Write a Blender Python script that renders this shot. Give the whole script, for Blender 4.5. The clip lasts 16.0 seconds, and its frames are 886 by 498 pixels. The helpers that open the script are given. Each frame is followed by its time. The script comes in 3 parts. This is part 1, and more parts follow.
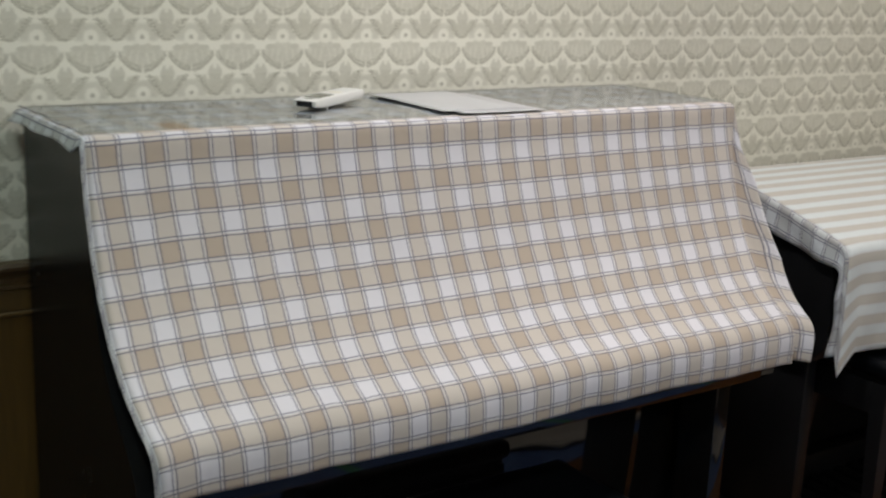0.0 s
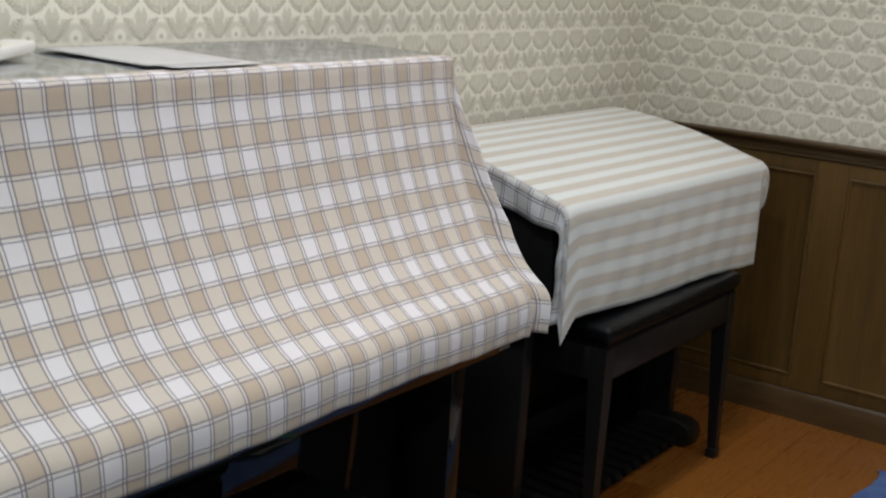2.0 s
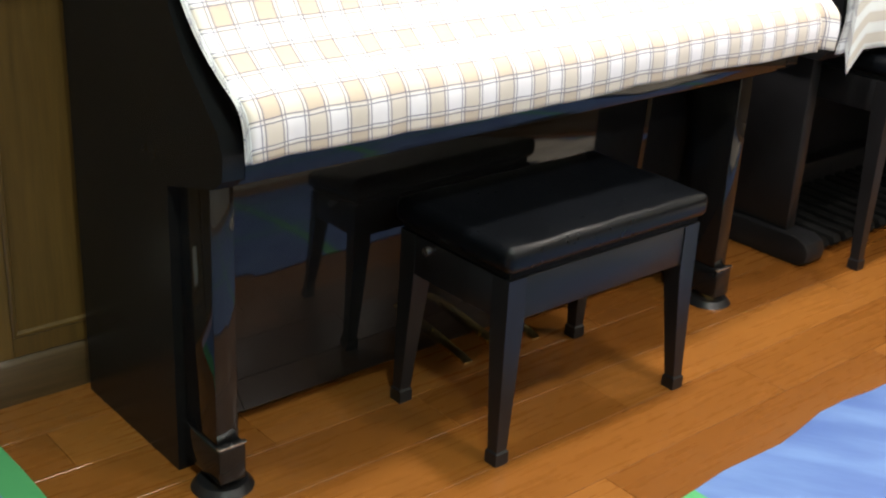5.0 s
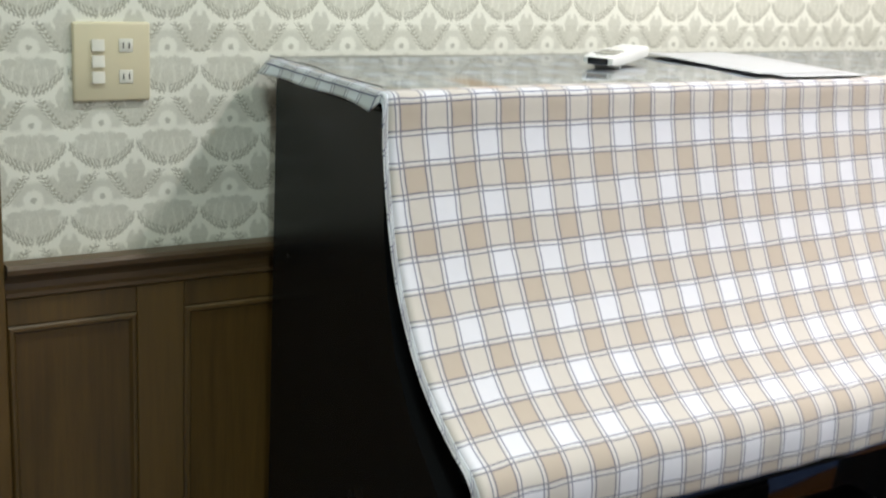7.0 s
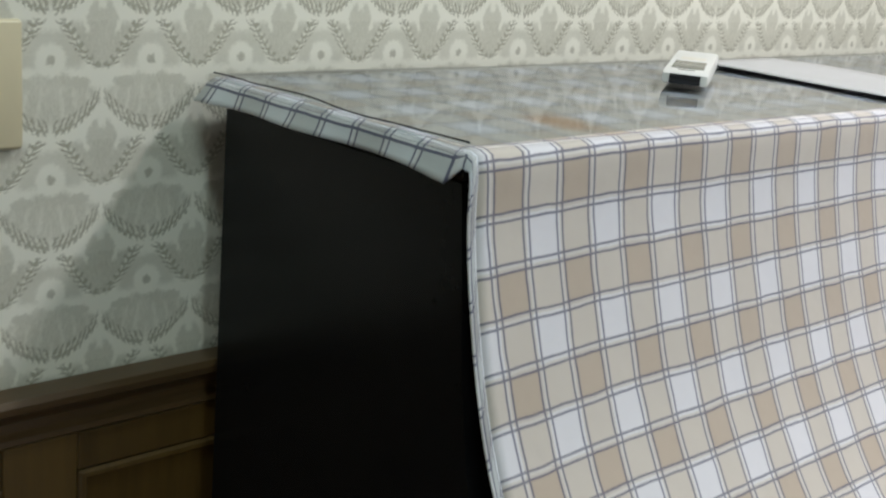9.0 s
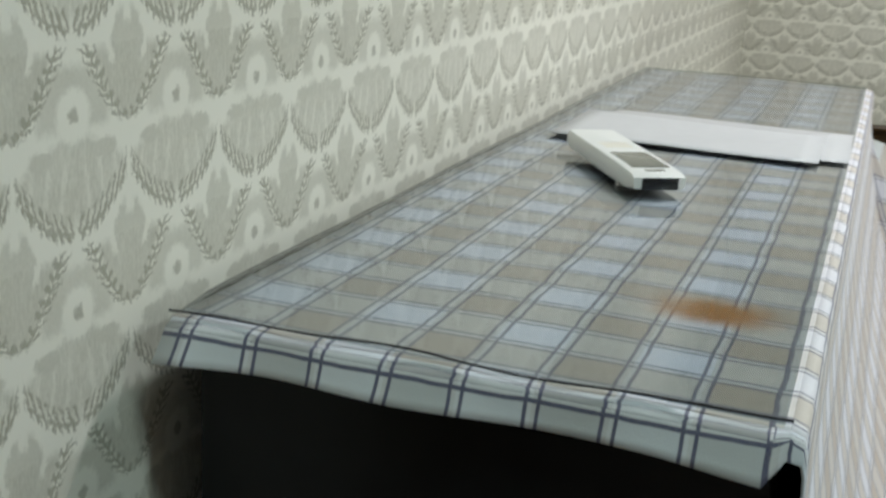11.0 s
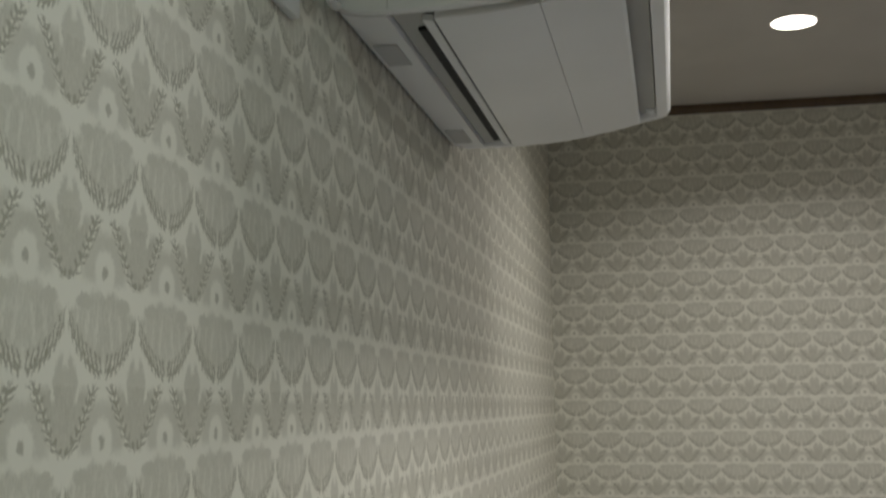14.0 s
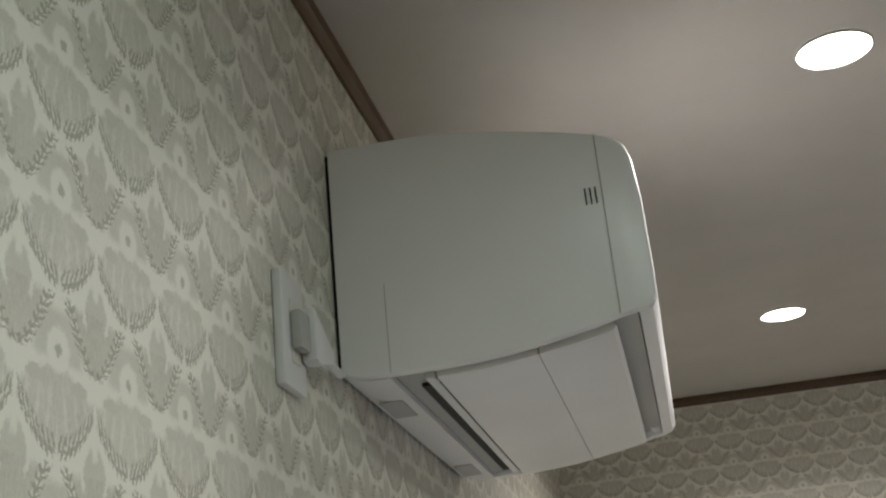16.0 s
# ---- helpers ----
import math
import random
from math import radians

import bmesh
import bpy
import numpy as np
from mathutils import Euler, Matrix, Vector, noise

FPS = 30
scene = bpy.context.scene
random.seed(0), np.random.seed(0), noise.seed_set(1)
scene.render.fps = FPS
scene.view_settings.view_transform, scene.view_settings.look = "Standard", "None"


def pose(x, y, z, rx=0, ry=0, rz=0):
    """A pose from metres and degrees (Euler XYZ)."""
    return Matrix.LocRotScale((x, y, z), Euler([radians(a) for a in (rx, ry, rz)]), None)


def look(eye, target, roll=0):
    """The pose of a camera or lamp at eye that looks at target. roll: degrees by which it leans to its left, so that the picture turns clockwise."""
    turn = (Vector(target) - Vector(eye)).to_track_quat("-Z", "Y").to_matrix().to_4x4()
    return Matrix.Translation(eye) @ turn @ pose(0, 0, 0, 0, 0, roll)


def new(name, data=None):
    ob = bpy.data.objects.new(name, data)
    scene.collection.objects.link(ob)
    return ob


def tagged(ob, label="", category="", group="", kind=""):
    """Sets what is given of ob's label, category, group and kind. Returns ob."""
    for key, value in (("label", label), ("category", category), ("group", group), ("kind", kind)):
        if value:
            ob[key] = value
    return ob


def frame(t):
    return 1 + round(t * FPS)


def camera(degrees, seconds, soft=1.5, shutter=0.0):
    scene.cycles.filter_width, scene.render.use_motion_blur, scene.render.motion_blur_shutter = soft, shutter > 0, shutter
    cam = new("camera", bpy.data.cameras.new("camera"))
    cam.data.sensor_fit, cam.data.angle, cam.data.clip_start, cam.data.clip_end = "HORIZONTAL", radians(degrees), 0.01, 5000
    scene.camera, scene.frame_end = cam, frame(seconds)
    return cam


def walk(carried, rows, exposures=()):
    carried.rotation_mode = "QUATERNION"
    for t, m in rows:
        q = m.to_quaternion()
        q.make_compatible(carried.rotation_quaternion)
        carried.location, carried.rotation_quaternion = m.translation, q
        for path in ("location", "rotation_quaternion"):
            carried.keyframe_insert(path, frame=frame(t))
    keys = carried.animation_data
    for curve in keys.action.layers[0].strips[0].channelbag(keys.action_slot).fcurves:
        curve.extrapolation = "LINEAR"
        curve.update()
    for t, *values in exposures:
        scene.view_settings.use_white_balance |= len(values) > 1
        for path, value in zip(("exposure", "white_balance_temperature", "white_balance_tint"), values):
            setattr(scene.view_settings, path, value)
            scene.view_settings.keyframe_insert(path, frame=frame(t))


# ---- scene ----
cam = camera(40.0, 16.0, soft=2.2, shutter=0.3)
PATH = [
    (0, (-0.626, -2.34, 1.531), (0.477, -0.742, 1.054), 2.3),
    (0.5, (-0.628, -1.98, 1.474), (0.733, -0.585, 1.026), 1.8),
    (1, (-0.576, -1.933, 1.471), (0.976, -0.748, 1.035), 2.0),
    (1.5, (-0.563, -1.898, 1.454), (1.021, -0.755, 1.022), 2.2),
    (2, (-0.58, -1.905, 1.435), (0.999, -0.773, 0.954), 3.6),
    (2.5, (-0.59, -1.947, 1.364), (0.992, -0.854, 0.812), 5.1),
    (3, (-0.694, -2.087, 1.341), (0.711, -0.807, 0.718), 6.2),
    (3.5, (-0.785, -2.13, 1.284), (0.564, -0.823, 0.596), 6.3),
    (3.7, (-0.81, -2.147, 1.266), (0.511, -0.832, 0.541), 5.8),
    (5.8, (-0.931, -2.16, 1.304), (0.244, -0.722, 0.562), 3.5),
    (6, (-0.939, -2.106, 1.336), (0.237, -0.646, 0.639), 3.9),
    (6.3, (-0.952, -1.996, 1.387), (0.232, -0.537, 0.703), 4.2),
    (6.5, (-0.957, -1.922, 1.416), (0.235, -0.467, 0.736), 5.0),
    (7, (-0.799, -1.795, 1.437), (0.246, -0.171, 0.917), 3.3),
    (7.5, (-0.741, -1.6, 1.421), (0.278, 0.045, 0.918), 4.6),
    (8, (-0.726, -1.464, 1.399), (0.363, 0.137, 0.897), 3.9),
    (8.2, (-0.719, -1.39, 1.397), (0.409, 0.177, 0.876), 3.9),
    (10.3, (-0.581, -0.562, 1.393), (1.109, 0.376, 0.881), 4.8),
    (11, (-0.605, -0.407, 1.46), (1.213, 0.229, 0.922), 3.3),
    (11.5, (-0.64, -0.352, 1.48), (1.272, 0.061, 1.063), 3.9),
    (12, (-0.654, -0.36, 1.483), (1.29, -0.021, 1.158), 2.2),
    (12.5, (-0.667, -0.369, 1.486), (1.284, -0.018, 1.223), 0.9),
    (13, (-0.668, -0.364, 1.492), (1.297, -0.008, 1.371), -0.4),
    (13.5, (-0.715, -0.367, 1.57), (1.237, 0.007, 1.608), -2.0),
    (14, (-0.713, -0.372, 1.585), (1.237, -0.009, 1.841), -0.9),
    (14.5, (-0.718, -0.377, 1.608), (1.205, -0.003, 2.007), -2.2),
    (15, (-0.726, -0.376, 1.627), (1.176, -0.03, 2.14), -4.1),
    (15.5, (-0.743, -0.376, 1.656), (1.117, -0.053, 2.316), -5.6),
    (16, (-0.751, -0.375, 1.661), (1.093, -0.059, 2.369), -5.8),
]
EXPOSURES = [
    (0, -0.05, 6950, 11), (0.7, -0.22, 6900, 11), (1.5, -0.16, 6900, 10), (2.0, 0.05, 6850, 10), (2.4, 0.31, 6850, 10), (2.9, 0.58, 6850, 10), (3.5, 1.27, 7150, 10), (4.6, 1.55, 7300, 10),
    (5.8, 1.8, 7350, 10), (6.2, 1.56, 7150, 10), (6.6, 1.2, 6900, 10), (7.0, 0.72, 6700, 9), (7.4, 0.3, 6650, 9), (8.2, 0.14, 6650, 9), (10.3, 0.44, 6450, 6), (11.0, 0.15, 6450, 5),
    (11.5, -0.13, 6500, 5), (12.5, -0.41, 6600, 5), (13.5, -0.6, 6850, 7), (14.5, -0.36, 7050, 9), (16, -0.04, 7000, 11),
]
walk(cam, [(t, look(eye, target, roll)) for t, eye, target, roll in PATH], EXPOSURES)

# ---- light ----
world = bpy.data.worlds.new("room_world")
world.use_nodes = True
world.node_tree.nodes["Background"].inputs[0].default_value = (0.75, 0.82, 0.9, 1)
world.node_tree.nodes["Background"].inputs[1].default_value = 0.02
scene.world = world

X_EAST, Z_CEIL, X_WEST, Y_SOUTH = 3.19, 2.53, -2.3, -3.9
Z_RAIL = 0.917
LAMPS = [(x, y) for y in (-0.705, -2.05, -3.35) for x in (-0.46, 0.95, 2.36)]


def lamp_light(x, y, watts, color):
    data = bpy.data.lights.new("downlight_glow", "AREA")
    data.shape, data.size, data.energy, data.color = "DISK", 0.2, watts, color
    data.spread = radians(145 if x > 0 and y > -1 else 172)
    ob = new("downlight_glow", data)
    ob.matrix_world = pose(x, y, Z_CEIL - 0.012)
    return ob


POWER = {-0.46: (4.8, 9.0, 4.2), 0.95: (11.0, 8.5, 4.0), 2.36: (6.5, 6.5, 3.5)}
TINT = {-0.46: (0.76, 0.98, 0.98), 0.95: (0.96, 0.96, 1.0), 2.36: (0.96, 0.96, 0.98)}
for lx, ly in LAMPS:
    lamp_light(lx, ly, POWER[lx][round((-ly - 0.7) / 1.3)], TINT[lx])


# ---- node arithmetic ----
class Val:
    """A number or a colour in a node tree, to be reckoned with."""

    def __init__(self, tree, socket):
        self.tree, self.socket = tree, socket

    def _op(self, op, *others):
        node = self.tree.nodes.new("ShaderNodeMath")
        node.operation = op
        for n, v in enumerate((self, *others)):
            if isinstance(v, Val):
                self.tree.links.new(v.socket, node.inputs[n])
            else:
                node.inputs[n].default_value = v
        return Val(self.tree, node.outputs[0])

    def __add__(self, o): return self._op("ADD", o)
    def __sub__(self, o): return self._op("SUBTRACT", o)
    def __mul__(self, o): return self._op("MULTIPLY", o)
    def __truediv__(self, o): return self._op("DIVIDE", o)
    def __radd__(self, o): return self._op("ADD", o)
    def __rmul__(self, o): return self._op("MULTIPLY", o)
    def __rsub__(self, o): return (self * -1.0) + o
    def fract(self): return self._op("FRACT")
    def abs(self): return self._op("ABSOLUTE")
    def sin(self): return self._op("SINE")
    def sqrt(self): return self._op("SQRT")
    def max(self, o): return self._op("MAXIMUM", o)
    def min(self, o): return self._op("MINIMUM", o)
    def pow(self, o): return self._op("POWER", o)
    def over(self, o): return self._op("GREATER_THAN", o)

    def step(self, a, b):
        """0 below a, 1 above b, smooth between (a may be the greater one)."""
        node = self.tree.nodes.new("ShaderNodeMapRange")
        node.interpolation_type = "SMOOTHSTEP"
        lo, hi = (a, b) if a < b else (b, a)
        self.tree.links.new(self.socket, node.inputs["Value"])
        node.inputs["From Min"].default_value, node.inputs["From Max"].default_value = lo, hi
        node.inputs["To Min"].default_value, node.inputs["To Max"].default_value = (0, 1) if a < b else (1, 0)
        return Val(self.tree, node.outputs[0])


class Mat:
    """A material with its Principled node and short ways to textures."""

    def __init__(self, name, rough=0.5, metal=0.0, color=(0.5, 0.5, 0.5), **more):
        self.m = bpy.data.materials.new(name)
        self.m.use_nodes = True
        self.t = self.m.node_tree
        self.p = self.t.nodes["Principled BSDF"]
        self.p.inputs["Roughness"].default_value, self.p.inputs["Metallic"].default_value = rough, metal
        self.p.inputs["Base Color"].default_value = (*color, 1)
        for key, value in more.items():
            self.p.inputs[key.replace("_", " ")].default_value = value

    def node(self, kind):
        return self.t.nodes.new(kind)

    def place(self, kind="Position"):
        if kind == "Position":
            out = self.node("ShaderNodeNewGeometry").outputs["Position"]
        else:
            out = self.node("ShaderNodeTexCoord").outputs[kind]
        sep = self.node("ShaderNodeSeparateXYZ")
        self.t.links.new(out, sep.inputs[0])
        return [Val(self.t, sep.outputs[n]) for n in range(3)], out

    def vec(self, x, y, z):
        com = self.node("ShaderNodeCombineXYZ")
        for n, v in enumerate((x, y, z)):
            if isinstance(v, Val):
                self.t.links.new(v.socket, com.inputs[n])
            else:
                com.inputs[n].default_value = v
        return com.outputs[0]

    def noise(self, vector, scale, detail=3.0, rough=0.55):
        n = self.node("ShaderNodeTexNoise")
        n.inputs["Scale"].default_value, n.inputs["Detail"].default_value = scale, detail
        n.inputs["Roughness"].default_value = rough
        self.t.links.new(vector, n.inputs["Vector"])
        return Val(self.t, n.outputs["Fac"])

    def random(self):
        return Val(self.t, self.node("ShaderNodeObjectInfo").outputs["Random"])

    def blend(self, fac, a, b):
        mix = self.node("ShaderNodeMix")
        mix.data_type = "RGBA"
        self.t.links.new(fac.socket, mix.inputs["Factor"])
        for key, v in ((6, a), (7, b)):
            if isinstance(v, tuple):
                mix.inputs[key].default_value = (*v, 1)
            else:
                self.t.links.new(v, mix.inputs[key])
        return mix.outputs[2]

    def color(self, socket):
        self.t.links.new(socket, self.p.inputs["Base Color"])
        return self

    def rough(self, value):
        self.t.links.new(value.socket, self.p.inputs["Roughness"])
        return self

    def bump(self, height, strength=0.3, distance=0.002):
        b = self.node("ShaderNodeBump")
        b.inputs["Strength"].default_value, b.inputs["Distance"].default_value = strength, distance
        self.t.links.new(height.socket, b.inputs["Height"])
        self.t.links.new(b.outputs[0], self.p.inputs["Normal"])
        return self


# ---- materials ----


def wallpaper(name, axis, phase_u, phase_z, wide, tall):
    """Printed paper: flowers over fans, with vases between the columns, repeating every wide by tall metres."""
    m = Mat(name, rough=0.62)
    (x, y, z), pos = m.place()
    a = x if axis == "x" else y
    fine = m.noise(pos, 420, 2)
    wa, wb = (m.noise(pos, 210, 4, 0.7) - 0.5) * 0.20, (m.noise(m.vec(z, x, y), 210, 4, 0.7) - 0.5) * 0.20
    u = ((a - phase_u) / wide + 100.5).fract() - 0.5 + wa * 0.5
    d = ((phase_z - z) / tall + 100.0).fract() + wb * 0.5   # 0 at a flower, growing downwards
    au = u.abs()
    su = 0.5 - au                           # from the axis between two columns
    dc = d - d.over(0.62)                   # about the flower
    # fan below the flower, edged by two fern sprigs that meet at its foot
    edge = 0.59 - (au / 0.46).pow(2.1) * 0.25
    q = d - edge
    fan = q.step(0.03, -0.08) * (d - 0.10 - (au - 0.12).max(0.0) * 0.45).step(-0.03, 0.04) * au.step(0.49, 0.45)
    lace = m.noise(m.vec(x, y, z * 0.3), 420, 3, 0.7).step(0.36, 0.62)
    stalk = ((au * 46.0) - (d * 9.0)).sin().step(0.3, 0.95) * d.step(0.16, 0.3)
    blob = (((au - 0.27) / 0.12).pow(2.0) + ((d - 0.19) / 0.055).pow(2.0)).sqrt().step(1.15, 0.75)
    fronds = ((au * 104.0) + (q * 55.0)).sin().step(-0.35, 0.35) * q.step(-0.125, -0.08) * q.step(0.055, 0.03)
    rim = fronds.max(q.abs().step(0.018, 0.008) * 0.9) * au.step(0.49, 0.46) * au.step(0.008, 0.03)
    # vase between the columns, held by two sprigs
    h = ((0.07 - dc) / 0.40).max(0.0).min(1.0)
    arm = h.pow(0.667) * 0.38
    lives = dc.step(-0.35, -0.32) * dc.step(0.085, 0.065)
    p = su - arm
    vase = (su - (arm * 0.88).min(0.31)).step(0.03, -0.02) * lives * dc.step(-0.36, -0.26).max(su.step(0.22, 0.16))
    neck = (su - 0.075 - (d - 0.50) * 0.55).step(0.025, -0.015) * d.step(0.47, 0.54) * d.step(0.70, 0.66)
    leaves = ((h * 46.0) - (p.abs() * 62.0)).sin().step(-0.35, 0.35) * p.abs().step(0.092, 0.06)
    sprig = leaves.max(p.abs().step(0.016, 0.007)) * lives
    spire = (su - (d - 0.34) * 0.16).step(0.02, -0.01) * d.step(0.35, 0.40) * d.step(0.60, 0.54)
    petal = (su - 0.205 + (d - 0.58) * 0.34).abs().step(0.032, 0.014) * d.step(0.55, 0.60) * d.step(0.80, 0.74)
    # flower under its arch
    r2 = (u.pow(2.0) + (dc * 1.05).pow(2.0)).sqrt()
    flower, heart = r2.step(0.17, 0.12), r2.step(0.055, 0.03)
    arch = (au - (0.5 - arm) + 0.03).step(0.03, -0.03) * dc.step(-0.28, -0.20) * dc.step(0.10, 0.03) * r2.step(0.36, 0.26)
    worn = m.noise(pos, 26, 3).step(0.3, 0.7) * 0.10
    dark = (fan * (lace * 0.14 + 0.24 + worn - stalk * 0.14)).max(vase * (lace * 0.12 + 0.33 + worn)).max(neck * 0.38).max(arch * (0.30 + worn)).max(blob * 0.40)
    dark = dark * (1.0 - (spire * 0.95)) * (1.0 - (petal * 0.85)) * (1.0 - (flower * 0.97))
    dark = dark.max(rim * 0.80).max(sprig * 0.80).max(heart * 0.62) + 0.06
    dark = dark * (0.66 + fine * 0.5 + m.noise(pos, 55, 2) * 0.2)
    base = m.blend(m.noise(pos, 3.0, 3), (0.77, 0.755, 0.665), (0.82, 0.80, 0.71))
    ink = m.blend(m.noise(pos, 40, 3), (0.28, 0.27, 0.205), (0.36, 0.34, 0.265))
    col = m.blend(dark.min(1.0).max(0.0), base, ink)
    m.color(col)
    m.bump(dark * 0.5 + m.noise(pos, 900, 2) * 0.7, 0.25, 0.0006)
    return m.m


def wood(name, dark, light, along="z", rough=0.35, scale=1.0, coat=0.0):
    m = Mat(name, rough=rough, Coat_Weight=coat, Coat_Roughness=0.15)
    (x, y, z), pos = m.place()
    stretch = {"x": (0.06, 1, 1), "y": (1, 0.06, 1), "z": (1, 1, 0.06)}[along]
    off = m.random() * 7.0
    grain = m.noise(m.vec(x * stretch[0] + off, y * stretch[1] + off, z * stretch[2]), 90 * scale, 5, 0.65)
    broad = m.noise(m.vec(x * stretch[0] + off, y * stretch[1], z * stretch[2]), 11 * scale, 3)
    f = (grain * 0.6 + broad * 0.5 + (m.random() - 0.5) * 0.25).step(0.3, 0.8)
    m.color(m.blend(f, dark, light))
    m.rough(grain * 0.2 + (rough - 0.1))
    m.bump(grain, 0.12, 0.0008)
    return m.m


def plastic(name, color, rough=0.35, vary=0.06, metal=0.0, spec=0.5, grain=0.05):
    m = Mat(name, rough=rough, metal=metal, Specular_IOR_Level=spec)
    (x, y, z), pos = m.place()
    n = m.noise(pos, 5, 4)
    m.color(m.blend(n.step(0.3, 0.7), tuple(c * (1 - vary) for c in color), tuple(min(1, c * (1 + vary)) for c in color)))
    m.rough(m.noise(pos, 60, 4) * 0.16 + (rough - 0.08))
    m.bump(m.noise(pos, 700, 2), grain, 0.0004)
    return m.m


def lacquer(name="black_piano_lacquer", rough=0.03, spec=0.33):
    m = Mat(name, rough=rough, color=(0.006, 0.006, 0.007), Specular_IOR_Level=spec)
    (x, y, z), pos = m.place()
    n = m.noise(pos, 7, 5)
    m.rough(n * 0.05 + rough)
    m.color(m.blend(m.noise(pos, 30, 4), (0.005, 0.005, 0.006), (0.010, 0.010, 0.010)))
    m.bump(m.noise(pos, 9, 2), 0.02, 0.001)
    return m.m


COL, ROW = 0.0409, 0.0430  # width of the plaid's columns and rows


def plaid(name, columns=1.0, stain=False, row=ROW, shaded=False):
    """Plaid cotton by UV in metres: u along the hem, v down the cloth."""
    m = Mat(name, rough=0.85, Sheen_Weight=0.25, Sheen_Roughness=0.5)
    (u, v, _), uv = m.place("UV")
    (x, y, z), pos = m.place()
    wob = (m.noise(uv, 22, 2) - 0.5) * 0.004
    cu = (u + wob) / COL
    cv = (v + wob) / row
    tan_u = (cu / 2.0).fract().over(0.5) * columns + (1 - columns) * 0.5
    tan_v = (cv / 2.0).fract().over(0.5)
    fu, fv = cu.fract(), cv.fract()
    du = fu.min(1.0 - fu)
    dv = fv.min(1.0 - fv)
    band = (du.step(0.085, 0.07) * columns).max(dv.step(0.085, 0.07))
    line_u = (du - 0.085).abs().step(0.040, 0.018) * columns
    line_v = (dv - 0.085).abs().step(0.036, 0.016) * (0.25 + 0.75 * columns)
    weave = m.noise(uv, 900, 2)
    tone = m.noise(pos, 9, 4)
    white = m.blend(tone, (0.65, 0.635, 0.675), (0.71, 0.695, 0.735))
    mid = m.blend(tone, (0.54, 0.485, 0.435), (0.59, 0.535, 0.485))
    tan = m.blend(tone, (0.44, 0.36, 0.29), (0.485, 0.40, 0.325))
    if columns < 0.5:  # the striped cloth is paler and less brown
        white = m.blend(tone, (0.60, 0.64, 0.65), (0.65, 0.69, 0.70))
        mid = m.blend(tone, (0.50, 0.48, 0.44), (0.55, 0.525, 0.485))
        tan = m.blend(tone, (0.41, 0.365, 0.305), (0.46, 0.41, 0.345))
    if shaded:  # cooler, greyer copy for the hems: their shade is put into the colours
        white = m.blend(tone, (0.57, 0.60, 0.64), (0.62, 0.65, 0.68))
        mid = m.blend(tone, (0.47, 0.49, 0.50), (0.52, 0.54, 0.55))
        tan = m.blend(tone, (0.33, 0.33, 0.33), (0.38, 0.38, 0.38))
    both = tan_u + tan_v if columns > 0.5 else tan_v * 1.4
    col = m.blend(both.step(0.2, 0.8), white, mid)
    col = m.blend(both.step(1.2, 1.8), col, tan)
    col = m.blend(band * 0.45, col, (0.66, 0.645, 0.65))
    ink = m.blend(weave.step(0.35, 0.65), (0.045, 0.05, 0.115), (0.12, 0.115, 0.17))
    col = m.blend(line_u.max(line_v) * ((0.9 if shaded else 0.60) + weave * (0.1 if shaded else 0.4)), col, ink)
    if stain:
        r = (((x - 0.177) / 0.042).pow(2.0) + ((y + 0.326) / 0.058).pow(2.0)).sqrt() + (m.noise(pos, 40, 3) - 0.5) * 0.6
        r = r + z.step(1.2, 1.19) * 5.0
        col = m.blend(r.step(1.05, 0.2) * 0.95, col, (0.44, 0.17, 0.004))
    m.color(col)
    m.bump(weave * 0.25 + m.noise(uv, 45, 3) * 0.7 + m.noise(uv, 9, 3) * 5.0, 0.3, 0.0025)
    return m.m


def floor_wood():
    m = Mat("oak_floorboards", rough=0.25, Coat_Weight=0.25, Coat_Roughness=0.2)
    (x, y, z), pos = m.place()
    r = m.random()
    g = m.noise(m.vec(x * 0.07 + r * 9.0, y + r * 5.0, z), 60, 5, 0.65)
    b = m.noise(m.vec(x * 0.12 + r * 3.0, y + r * 8.0, z), 9, 3)
    f = (g * 0.3 + b * 0.45 + r * 0.5).step(0.3, 0.95)
    m.color(m.blend(f, (0.165, 0.055, 0.009), (0.240, 0.088, 0.017)))
    m.rough(g * 0.12 + 0.22)
    m.bump(g, 0.05, 0.0005)
    return m.m


def vinyl_clear():
    m = Mat("clear_vinyl", rough=0.12)
    t, out = m.t, m.t.nodes["Material Output"]
    clear, gloss, mix, fres = (m.node(k) for k in ("ShaderNodeBsdfTransparent", "ShaderNodeBsdfGlossy", "ShaderNodeMixShader", "ShaderNodeFresnel"))
    fres.inputs["IOR"].default_value = 2.0
    clear.inputs["Color"].default_value = (0.50, 0.57, 0.59, 1)
    gloss.inputs["Roughness"].default_value = 0.06
    (x, y, z), pos = m.place()
    b = m.node("ShaderNodeBump")
    b.inputs["Strength"].default_value, b.inputs["Distance"].default_value = 0.05, 0.003
    t.links.new(m.noise(pos, 6, 2).socket, b.inputs["Height"])
    t.links.new(b.outputs[0], gloss.inputs["Normal"])
    for a, c in ((fres.outputs[0], mix.inputs[0]), (clear.outputs[0], mix.inputs[1]), (gloss.outputs[0], mix.inputs[2]), (mix.outputs[0], out.inputs[0])):
        t.links.new(a, c)
    return m.m


def glow(name, strength):
    m = Mat(name, color=(1, 1, 1))
    m.p.inputs["Emission Color"].default_value = (1.0, 0.96, 0.92, 1)
    m.p.inputs["Emission Strength"].default_value = strength
    return m.m


